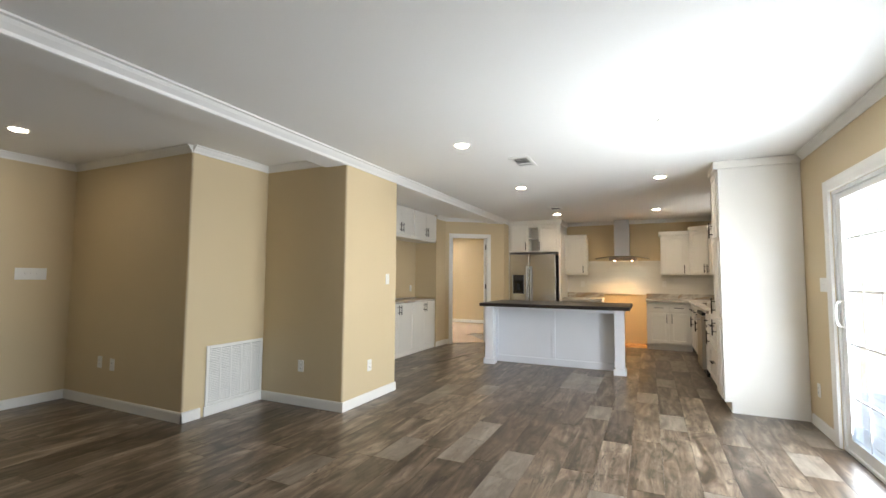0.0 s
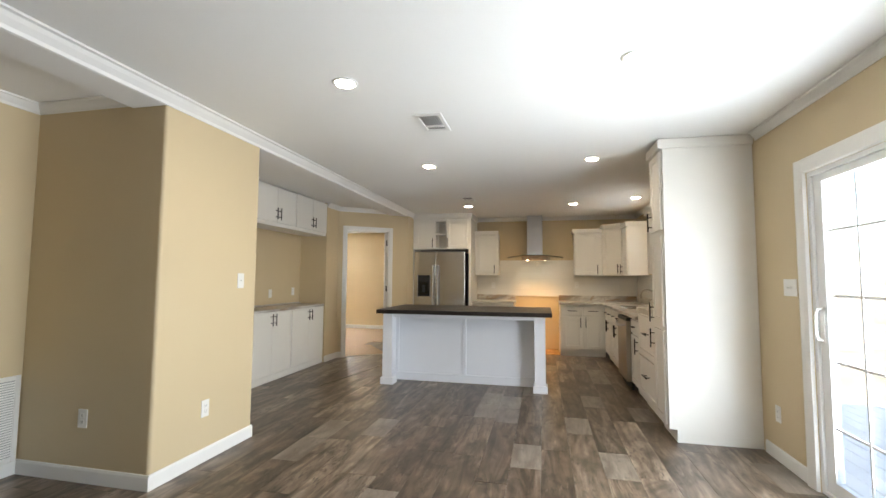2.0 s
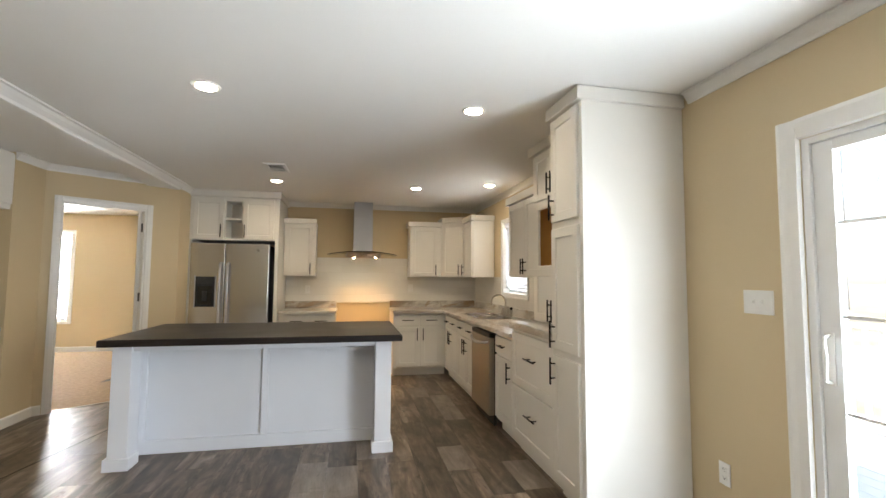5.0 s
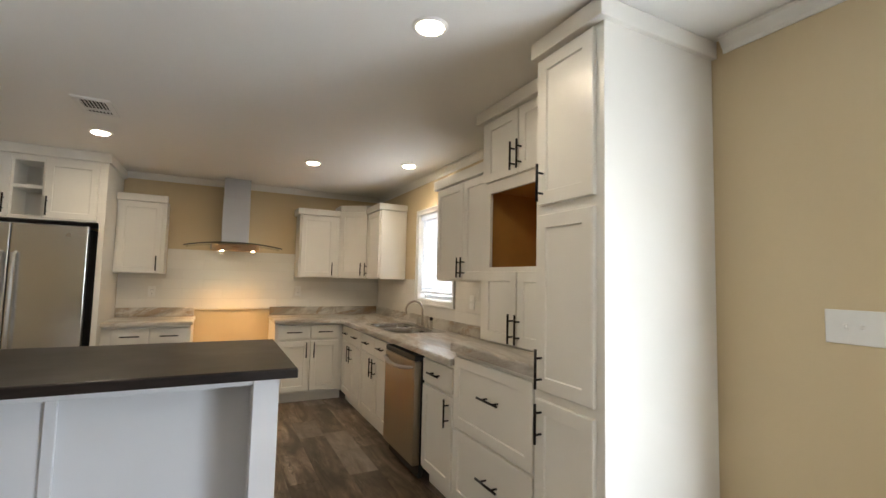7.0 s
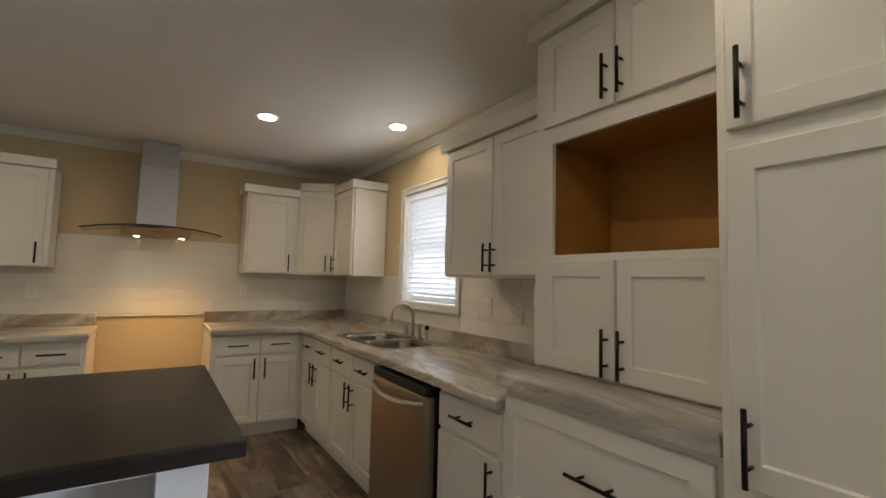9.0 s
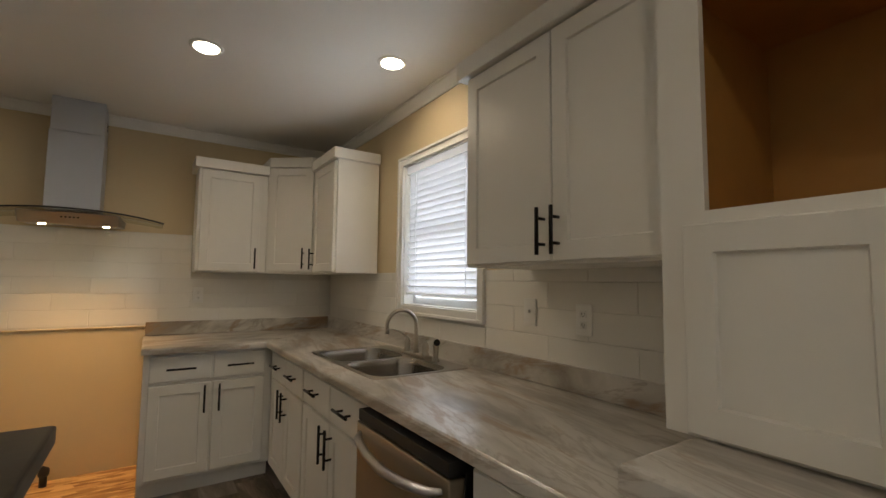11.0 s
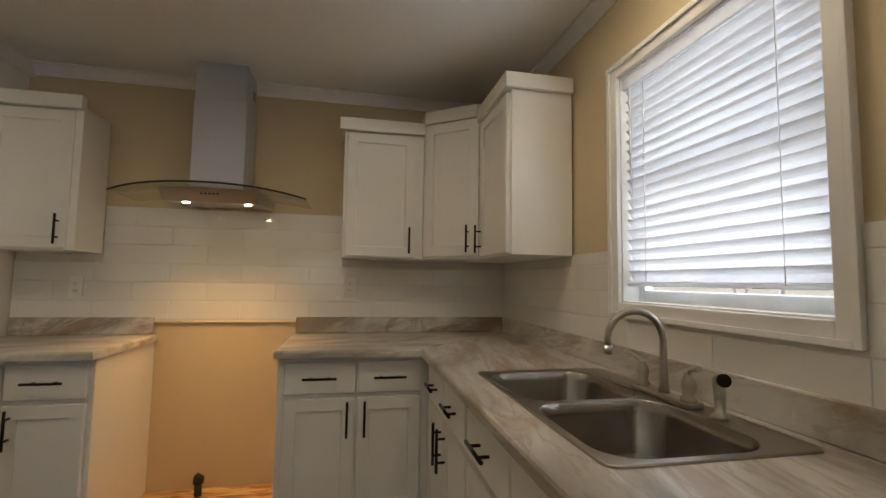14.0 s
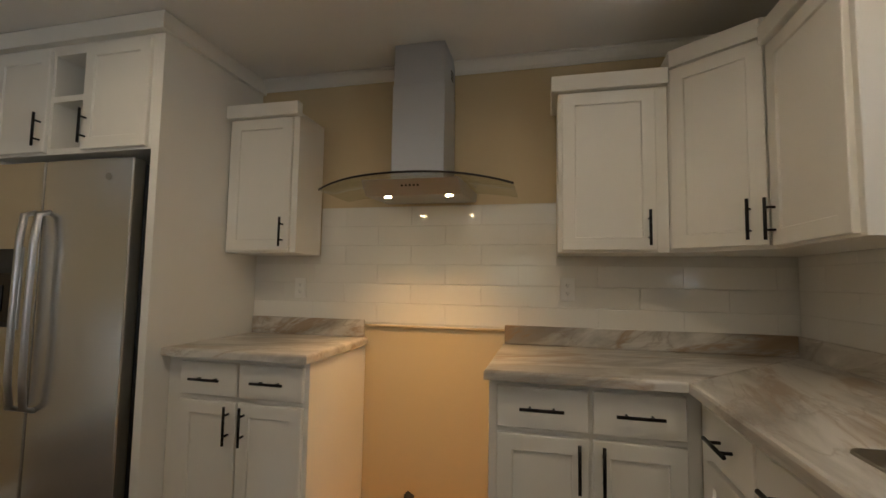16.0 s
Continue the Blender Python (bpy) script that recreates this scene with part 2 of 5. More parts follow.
def dark_top_material():
    m, n, l, p = nodes_of("dark_stained_top")
    co = n.new("ShaderNodeTexCoord").outputs["Object"]
    g = noise_node(n, l, co, 5, 7, (0.8, 7, 7), 0.65, 0.6)
    b = noise_node(n, l, co, 2.2, 4)
    c = ramp(n, l, g.outputs[0], [(0.3, (0.009, 0.0065, 0.006)), (0.7, (0.026, 0.019, 0.017))])
    l.new(c.outputs[0], p.inputs["Base Color"])
    rr = n.new("ShaderNodeMapRange")
    rr.inputs["To Min"].default_value, rr.inputs["To Max"].default_value = 0.28, 0.44
    l.new(b.outputs[0], rr.inputs[0]), l.new(rr.outputs[0], p.inputs["Roughness"])
    p.inputs["Specular IOR Level"].default_value = 0.28
    bumped(n, l, p, g.outputs[0], 0.12, 0.001)
    return m


DARK_TOP = dark_top_material()


def tile_material():
    m, n, l, p = nodes_of("glazed_white_tile")
    co = n.new("ShaderNodeTexCoord").outputs["Object"]
    rnd = n.new("ShaderNodeObjectInfo").outputs["Random"]
    c = ramp(n, l, rnd, [(0, (0.74, 0.72, 0.67)), (1, (0.79, 0.77, 0.72))])
    l.new(c.outputs[0], p.inputs["Base Color"])
    p.inputs["Roughness"].default_value = 0.07
    bumped(n, l, p, noise_node(n, l, co, 9, 3).outputs[0], 0.12, 0.003)
    return m


TILE = tile_material()


def osb_material():
    m, n, l, p = nodes_of("strand_board")
    co = n.new("ShaderNodeTexCoord").outputs["Object"]
    v = n.new("ShaderNodeTexVoronoi")
    v.inputs["Scale"].default_value = 22
    mp = n.new("ShaderNodeMapping")
    mp.inputs["Scale"].default_value = (0.35, 1.6, 1)
    l.new(co, mp.inputs[0]), l.new(mp.outputs[0], v.inputs["Vector"])
    c = ramp(n, l, v.outputs["Color"], [(0.2, (0.30, 0.15, 0.05)), (0.5, (0.52, 0.30, 0.12)), (0.8, (0.68, 0.44, 0.20))])
    l.new(c.outputs[0], p.inputs["Base Color"])
    p.inputs["Roughness"].default_value = 0.8
    bumped(n, l, p, v.outputs["Distance"], 0.3)
    return m


OSB = osb_material()


# ---- mesh helpers ----
def box(bm, x0, x1, y0, y1, z0, z1):
    v = [bm.verts.new(c) for c in ((x0, y0, z0), (x1, y0, z0), (x1, y1, z0), (x0, y1, z0), (x0, y0, z1), (x1, y0, z1), (x1, y1, z1), (x0, y1, z1))]
    for f in ((3, 2, 1, 0), (4, 5, 6, 7), (0, 1, 5, 4), (1, 2, 6, 5), (2, 3, 7, 6), (3, 0, 4, 7)):
        bm.faces.new([v[i] for i in f])
    return bm


def boxes(*dims, bevel=0.0, seg=1):
    bm = bmesh.new()
    for d in dims:
        box(bm, *d)
    if bevel:
        bmesh.ops.bevel(bm, geom=bm.edges[:], offset=bevel, segments=seg, affect="EDGES", profile=0.7)
    return bm


def tube(bm, pts, r, seg=12, caps=True):
    """A round tube through points; r is one radius or one for each point."""
    pts = [Vector(p) for p in pts]
    rs = r if isinstance(r, (list, tuple)) else [r] * len(pts)
    rings = []
    side = None
    for i, p in enumerate(pts):
        d = (pts[min(i + 1, len(pts) - 1)] - pts[max(i - 1, 0)]).normalized()
        if side is None:
            side = d.orthogonal().normalized()
        side = (side - d * side.dot(d)).normalized()
        up = d.cross(side)
        rings.append([bm.verts.new(p + rs[i] * (math.cos(a) * side + math.sin(a) * up)) for a in (2 * math.pi * k / seg for k in range(seg))])
    for a, b in zip(rings, rings[1:]):
        for k in range(seg):
            f = bm.faces.new((a[k], a[(k + 1) % seg], b[(k + 1) % seg], b[k]))
            f.smooth = True
    if caps:
        bm.faces.new(rings[0][::-1])
        bm.faces.new(rings[-1])
    return bm


def prism(bm, outline, axis0, axis1, p0, p1):
    """Extrudes an outline of (a, b) along p0 to p1; a runs on axis0, b on axis1."""
    rows = [[bm.verts.new(Vector(p) + Vector(axis0) * a + Vector(axis1) * b) for a, b in outline] for p in (p0, p1)]
    k = len(outline)
    for i in range(k):
        bm.faces.new((rows[0][i], rows[0][(i + 1) % k], rows[1][(i + 1) % k], rows[1][i]))
    bm.faces.new(rows[0][::-1])
    bm.faces.new(rows[1])
    bmesh.ops.recalc_face_normals(bm, faces=bm.faces[:])
    return bm


def mesh_of(name, bm, material):
    bmesh.ops.recalc_face_normals(bm, faces=bm.faces[:])
    me = bpy.data.meshes.new(name)
    bm.to_mesh(me)
    bm.free()
    me.materials.append(material)
    return me


def part(name, bm, material, parent, label="", at=None):
    ob = new(name, mesh_of(name, bm, material))
    ob.parent = parent
    if at is not None:
        ob.matrix_basis = at
    if label:
        ob["label"] = label
    return ob


def thing(name, label, category, m=None, group=""):
    ob = new(name)
    ob.empty_display_size = 0.1
    ob.matrix_basis = m if m is not None else Matrix()
    return tagged(ob, label, category, group)


def setting(name, bm, material, label, category):
    return tagged(new(name, mesh_of(name, bm, material)), label, category, kind="structure")


def shaker(w, h, rail=0.058, t=0.02):
    """A framed door or drawer front with a sunk flat panel, front at y = -t."""
    bm = bmesh.new()
    rings = []
    for inset, y in ((0, 0), (0, -t + 0.003), (0.003, -t), (rail, -t), (rail + 0.004, -t + 0.008)):
        rings.append([bm.verts.new(c) for c in ((inset, y, inset), (w - inset, y, inset), (w - inset, y, h - inset), (inset, y, h - inset))])
    for a, b in zip(rings, rings[1:]):
        for k in range(4):
            bm.faces.new((a[k], a[(k + 1) % 4], b[(k + 1) % 4], b[k]))
    bm.faces.new(rings[0][::-1])
    bm.faces.new(rings[-1])
    return bm


def slab(w, h, t=0.02):
    bm = bmesh.new()
    rings = []
    for inset, y in ((0, 0), (0, -t + 0.004), (0.004, -t)):
        rings.append([bm.verts.new(c) for c in ((inset, y, inset), (w - inset, y, inset), (w - inset, y, h - inset), (inset, y, h - inset))])
    for a, b in zip(rings, rings[1:]):
        for k in range(4):
            bm.faces.new((a[k], a[(k + 1) % 4], b[(k + 1) % 4], b[k]))
    bm.faces.new(rings[0][::-1])
    bm.faces.new(rings[-1])
    return bm


def pull(length, upright):
    """A T-bar pull centred on its post line, standing off y = 0."""
    bm = bmesh.new()
    ax = Vector((0, 0, 1)) if upright else Vector((1, 0, 0))
    off = Vector((0, -0.034, 0))
    h = length / 2
    tube(bm, [off - ax * h, off + ax * h], 0.0062, 12)
    for s in (-1, 1):
        c = ax * (s * h * 0.54)
        tube(bm, [c + Vector((0, 0.004, 0)), c + off], 0.005, 10)
    return bm


def front(parent, kind, x0, x1, z0, z1, handle=None, y=0.0):
    """One door or drawer front, with its handle: ('v', x, z, length) or ('h', x, z, length)."""
    flat = kind == "drawer" and (z1 - z0) < 0.2
    ob = part(kind, slab(x1 - x0, z1 - z0) if flat else shaker(x1 - x0, z1 - z0), CABINET, parent, at=pose(x0, y, z0))
    if handle:
        k, hx, hz, ln = handle
        part("handle", pull(ln, k == "v"), BLACK, ob, "black metal bar pull", at=pose(hx - x0, -0.02, hz - z0))
    return ob


def crown_box(parent, w, d, z, h=0.075, left=True, right=True):
    """A plain frieze that wraps the top of a cabinet, standing 2 to 3 cm proud."""
    a, b = (-0.03 if left else 0), (w + 0.025 if right else w)
    return part("crown", boxes((a, b, -0.04, d, z, z + h), bevel=0.003), CABINET, parent)


def base_cabinet(label, m, w, d, pairs, group, top=0.876, hollow=False):
    """Drawers over doors; pairs: (x0, x1, handle side) for each column."""
    c = thing("base_cabinet", label, "cabinet", m, group)
    if hollow:
        part("face_frame", boxes((0, w, 0, 0.02, 0.10, top)), CABINET, c)
        part("side_panel", boxes((0, 0.016, 0.02, d, 0.10, 0.70)), CABINET, c)
        part("side_panel", boxes((w - 0.016, w, 0.02, d, 0.10, 0.70)), CABINET, c)
        part("bottom_panel", boxes((0.016, w - 0.016, 0.02, d, 0.10, 0.12)), CABINET, c)
    else:
        part("body", boxes((0, w, 0, d, 0.10, top), bevel=0.002), CABINET, c)
    part("toe_kick", boxes((0.002, w - 0.002, 0.055, d, 0, 0.104)), CABINET, c)
    for x0, x1, side in pairs:
        front(c, "drawer", x0, x1, 0.698, 0.850, ("h", (x0 + x1) / 2, 0.776, min(0.16, (x1 - x0) * 0.55)))
        hx = x0 + 0.035 if side < 0 else x1 - 0.035
        front(c, "door", x0, x1, 0.125, 0.676, ("v", hx, 0.580, 0.17))
    return c


def wall_cabinet(label, m, w, d, z0, z1, doors, group, crown=0.075, left=True, right=True, inset=0.035, hz=0.110, hl=0.158, board=False):
    c = thing("wall_cabinet", label, "cabinet", m, group)
    part("body", boxes((0, w, 0, d, z0, z1), bevel=0.002), CABINET, c)
    for x0, x1, side in doors:
        hx = x0 + inset if side < 0 else x1 - inset
        front(c, "door", x0, x1, z0 + 0.010, z1 - 0.02, ("v", hx, z0 + hz, hl))
    if crown:
        crown_box(c, w if not board else w + 0.006, 0.012 if board else d, z1 - 0.012, crown, left, right)
    if board:
        part("top_panel", boxes((0, w, 0.013, d, z1, z1 + 0.012)), CABINET, c)
    return c


# ---- structure: floor, walls, ceilings ----
floor = setting("floor", boxes((-5.4, 1.72, -3.6, 9.62, -0.12, -0.004)), GASKET, "grey-brown plank floor", "floor")
setting("bedroom_floor", boxes((-7.1, -2.34, 9.62, 12.0, -0.12, 0.004), (-7.1, -3.42, 7.0, 9.62, -0.12, 0.004)), CARPET, "tan cut-pile carpet in the bedroom", "carpet")
setting("ceiling", boxes((-5.4, XE + 0.12, -3.6, YN + 0.12, CEIL, CEIL + 0.1)), CEILING, "smooth white painted ceiling", "ceiling")
setting("bedroom_ceiling", boxes((-7.1, -2.33, YN + 0.12, 12.0, CEIL, CEIL + 0.1), (-7.1, -5.4, 4.4, YN + 0.12, CEIL, CEIL + 0.1)), CEILING, "white bedroom ceiling", "ceiling")

SL0, SL1, SLZ = 2.18, 4.225, 2.008
WN0, WN1, WNZ0, WNZ1 = 7.388, 8.185, 1.182, 2.092
east = boxes((XE, XE + 0.12, -3.6, SL0, -0.1, CEIL), (XE, XE + 0.12, SL0, SL1, SLZ, CEIL), (XE, XE + 0.12, SL1, WN0, -0.1, CEIL),
             (XE, XE + 0.12, WN0, WN1, -0.1, WNZ0), (XE, XE + 0.12, WN0, WN1, WNZ1, CEIL), (XE, XE + 0.12, WN1, YN, -0.1, CEIL))
setting("wall_east", east, WALL, "beige painted wall with sliding door and window", "wall")
setting("wall_north", boxes((-2.33, XE + 0.12, YN, YN + 0.12, -0.1, CEIL)), WALL, "beige painted kitchen wall", "wall")
# never in view; the opening is added to let fill daylight in
setting("wall_south", boxes((-5.4, -1.25, -3.62, -3.5, -0.1, CEIL), (0.45, XE, -3.62, -3.5, -0.1, CEIL), (-1.25, 0.45, -3.62, -3.5, -0.1, 0.75), (-1.25, 0.45, -3.62, -3.5, 2.05, CEIL)), WALL, "beige painted wall, unseen, with an added window opening", "wall")
setting("wall_west", boxes((-5.42, -5.3, -3.5, 2.375, -0.1, CEIL)), WALL, "beige painted living room wall", "wall")
bm = boxes((-5.42, -3.40, 2.375, 4.4, -0.1, CEIL))
bmesh.ops.bevel(bm, geom=[e for e in bm.edges if abs(e.verts[0].co.z - e.verts[1].co.z) > 1], offset=0.02, segments=5, affect="EDGES", profile=0.5)
setting("wall_return", bm, WALL, "beige painted wall with rounded corner", "wall")
bm = boxes((-3.398, -2.338, 3.264, 4.24, -0.1, CEIL))
bmesh.ops.bevel(bm, geom=[e for e in bm.edges if abs(e.verts[0].co.z - e.verts[1].co.z) > 1 and e.verts[0].co.x > -3], offset=0.02, segments=5, affect="EDGES", profile=0.5)
setting("wall_column", bm, WALL, "beige painted pier with rounded corners", "wall")

BX, BY0, BY1, BBACK = -3.31, 5.53, 7.325, -3.76
setting("wall_buffet", boxes((BX - 0.1, BX, 4.24, BY0, -0.1, CEIL), (BX - 0.1, BX, BY1, 7.74, -0.1, CEIL)), WALL, "beige painted wall either side of the niche", "wall")
setting("wall_niche_back", boxes((BBACK - 0.1, BBACK, BY0 - 0.1, BY1 + 0.1, -0.1, CEIL)), WALL, "beige painted back of the built-in niche", "wall")
setting("wall_niche_south", boxes((BBACK, BX - 0.1, BY0 - 0.1, BY0, -0.1, CEIL)), WALL, "beige painted side of the built-in niche", "wall")
setting("wall_niche_north", boxes((BBACK, BX - 0.1, BY1, BY1 + 0.1, -0.1, CEIL)), WALL, "beige painted side of the built-in niche", "wall")

# the slanted door wall
DO = Vector((BX, 7.74, 0))
DA = math.degrees(math.atan2(0.6, 0.8))
DM = pose(DO.x, DO.y, 0, 0, 0, DA)
DL, DJ0, DJ1, DTOP = 1.2275, 0.135, 0.885, 2.13
door_wall = setting("wall_door", boxes((0, DJ0, 0, 0.11, -0.1, CEIL), (DJ1, DL, 0, 0.11, -0.1, CEIL), (DJ0, DJ1, 0, 0.11, DTOP, CEIL)), WALL, "slanted beige wall with a doorway", "wall")
door_wall.matrix_basis = DM
setting("wall_fridge", boxes((-2.43, -2.328, 8.476, YN + 0.12, -0.1, CEIL)), WALL, "short beige wall beside the fridge", "wall")
setting("wall_bedroom", boxes((-7.1, -6.15, 11.85, 11.97, -0.1, CEIL), (-5.27, -2.3, 11.85, 11.97, -0.1, CEIL), (-6.15, -5.27, 11.85, 11.97, -0.1, 0.56), (-6.15, -5.27, 11.85, 11.97, 2.14, CEIL),
                              (-7.22, -7.1, 4.4, 11.97, -0.1, CEIL), (-2.43, -2.33, YN + 0.12, 11.85, -0.1, CEIL)), WALL, "beige bedroom walls with window", "wall")

# beam along the ceiling
setting("ceiling_beam", boxes((-2.60, -2.342, -3.5, 3.26, 2.415, CEIL), (-2.60, -2.342, 4.245, 8.46, 2.415, CEIL)), CEILING, "white boxed ceiling beam", "beam")

CROWN = [(0, 0), (0, -0.068), (0.008, -0.068), (0.012, -0.052), (0.030, -0.030), (0.040, -0.014), (0.052, -0.010), (0.052, 0)]
BASE = [(0, 0), (0.013, 0), (0.013, 0.078), (0.008, 0.092), (0, 0.094)]


def trim(name, outline, z, runs, label, category):
    for (xa, ya), (xb, yb), (nx, ny) in runs:
        bm = prism(bmesh.new(), outline, (nx, ny, 0), Z, (xa, ya, z), (xb, yb, z))
        setting(name, bm, TRIM, label, category)


NW = (0.6, -0.8)
trim("crown", [(a * 1.5, b * 1.2) for a, b in CROWN], CEIL - 0.002, [((-2.342, -3.5), (-2.342, 8.46), (1, 0))], "wide white crown moulding along the ceiling beam", "crown moulding")
trim("crown", CROWN, CEIL - 0.002, [((XE, -3.5), (XE, 4.88), (-1, 0)), ((XE, 6.2), (XE, YN), (-1, 0)), ((-1.235, YN), (XE, YN), (0, -1)),                             ((-5.3, -3.5), (-5.3, 2.375), (1, 0)), ((-5.3, 2.375), (-3.40, 2.375), (0, -1)), ((-3.40, 2.375), (-3.40, 3.264), (1, 0)), ((-3.40, 3.264), (-2.6, 3.264), (0, -1)),
                            ((BX, 4.24), (BX, BY0), (1, 0)), ((BX, BY1), (BX, 7.74), (1, 0)), ((BX, 7.74), (-2.328, 8.476), NW), ((-2.328, 8.476), (-2.328, 8.8), (1, 0)), ((-5.4, -3.5), (XE, -3.5), (0, 1))],
     "white crown moulding along the ceiling", "crown moulding")
trim("baseboard", BASE, 0.0, [((XE, -3.5), (XE, SL0 - 0.1), (-1, 0)), ((XE, SL1 + 0.09), (XE, 4.89), (-1, 0)), ((-5.3, -3.5), (-5.3, 2.375), (1, 0)), ((-5.3, 2.375), (-3.387, 2.375), (0, -1)),
                              ((-3.40, 2.362), (-3.40, 2.55), (1, 0)), ((-3.40, 3.264), (-2.3255, 3.264), (0, -1)), ((-2.338, 3.2635), (-2.338, 4.24), (1, 0)), ((BX, 4.24), (BX, BY0), (1, 0)),
                              ((BX, BY1), (BX, 7.74), (1, 0)), ((BX, 7.74), (BX + 0.8 * 0.07, 7.74 + 0.6 * 0.07), NW), ((BX + 0.8 * 0.95, 7.74 + 0.6 * 0.95), (-2.328, 8.476), NW),
                              ((-2.328, 8.476), (-2.328, 8.8), (1, 0)), ((-7.1, 11.85), (-2.43, 11.85), (0, -1)), ((-5.4, -3.5), (XE, -3.5), (0, 1))],
     "white painted baseboard", "baseboard")

# threshold, seam strip and bare floor behind the missing range
setting("threshold", boxes((DJ0, DJ1, 0.03, 0.065, 0, 0.007), bevel=0.002), NICKEL, "metal carpet strip in the doorway", "threshold").matrix_basis = DM
setting("bedroom_carpet_edge", boxes((DJ0, DJ1, 0.066, 1.2, -0.1, 0.0045)), CARPET, "tan carpet inside the doorway", "carpet").matrix_basis = DM
bm = bmesh.new()
prism(bm, [(-0.005, 0), (0.005, 0), (0.003, 0.0025), (-0.003, 0.0025)], (0.98, -0.2, 0), Z, (-2.63, 5.9, 0), (-2.33, 7.42, 0))
setting("floor_seam", bm, GASKET, "dark seam strip in the plank floor", "trim")
setting("bare_floor", boxes((-0.494, 0.312, 8.98, YN - 0.004, -0.003, 0.003)), OSB, "bare strand board floor behind the missing range", "floor")


# ---- windows and doors ----
def slider():
    d = tagged(thing("door_1", "white vinyl sliding glass patio door with grilles, closed", "sliding door"), kind="structure")
    a, b, t = SL0, SL1, SLZ
    cas = 0.092
    prof = [(0, 0), (0.018, 0.006), (0.022, cas * 0.5), (0.028, cas * 0.8), (0.024, cas), (0, cas)]
    for nm, p0, p1, ax in (("casing", (XE, b, 0), (XE, b, t + cas), (0, 1, 0)), ("casing", (XE, a, 0), (XE, a, t + cas), (0, -1, 0)), ("casing", (XE, a, t), (XE, b, t), (0, 0, 1))):
        part(nm, prism(bmesh.new(), prof, (-1, 0, 0), ax, p0, p1), TRIM, d)
    part("door_frame", boxes((XE + 0.005, XE + 0.115, b - 0.035, b, 0, t), (XE + 0.005, XE + 0.115, a, a + 0.035, 0, t), (XE + 0.005, XE + 0.115, a + 0.035, b - 0.035, t - 0.03, t), (XE + 0.005, XE + 0.115, a + 0.035, b - 0.035, 0, 0.025), bevel=0.002), VINYL, d)
    mid = (a + b) / 2
    for y0, y1, x0 in ((mid - 0.05, b - 0.036, XE + 0.02), (a + 0.036, mid + 0.05, XE + 0.068)):
        x1 = x0 + 0.04
        g0, g1, z0, z1 = y0 + 0.085, y1 - 0.085, 0.11, t - 0.078
        pn = part("sash", boxes((x0, x1, y0, g0, 0.026, t - 0.032), (x0, x1, g1, y1, 0.026, t - 0.032), (x0, x1, g0, g1, 0.026, z0), (x0, x1, g0, g1, z1, t - 0.032), bevel=0.004, seg=2), VINYL, d)
        pane = part("pane", boxes((x0 + 0.016, x0 + 0.022, g0, g1, z0, z1)), GLASS, pn)
        pane.visible_shadow = False
        n = 3
        for k in range(1, n):
            y = g0 + (g1 - g0) * k / n
            part("grille_bar", boxes((x0 + 0.0105, x0 + 0.0145, y - 0.007, y + 0.007, z0, z1)), VINYL, pn)
        for k in range(1, 5):
            z = 0.030 + 0.3965 * k
            part("grille_bar", boxes((x0 + 0.0115, x0 + 0.0137, g0, g1, z - 0.007, z + 0.007)), VINYL, pn)
    bm = bmesh.new()
    hy = b - 0.075
    tube(bm, [(XE + 0.022, hy, 0.94), (XE - 0.012, hy, 0.95), (XE - 0.028, hy - 0.012, 0.985), (XE - 0.033, hy - 0.02, 1.04), (XE - 0.028, hy - 0.012, 1.095), (XE - 0.012, hy, 1.13), (XE + 0.022, hy, 1.14)], 0.0085, 10)
    box(bm, XE + 0.014, XE + 0.021, hy - 0.02, hy + 0.02, 0.93, 1.15)
    part("handle", bm, PLASTIC, d, "white curved pull handle")


slider()


def picture_frame(parent, name, y0, y1, z0, z1, w, depth, material):
    """Four mitre-like casing boards on the east wall round an opening."""
    for d in ((y0 - w, y0, z0 - w, z1 + w), (y1, y1 + w, z0 - w, z1 + w), (y0, y1, z1, z1 + w), (y0, y1, z0 - w, z0)):
        part(name, boxes((XE - depth, XE + 0.003, *d), bevel=0.004, seg=2), material, parent)
    o = w - 0.016
    for d in ((y0 - w - 0.002, y0 - o, z0 - w - 0.002, z1 + w + 0.002), (y1 + o, y1 + w + 0.002, z0 - w - 0.002, z1 + w + 0.002), (y0 - o, y1 + o, z1 + o, z1 + w + 0.002), (y0 - o, y1 + o, z0 - w - 0.002, z0 - o)):
        part("back_band", boxes((XE - depth - 0.009, XE - depth + 0.004, *d), bevel=0.003, seg=2), material, parent)


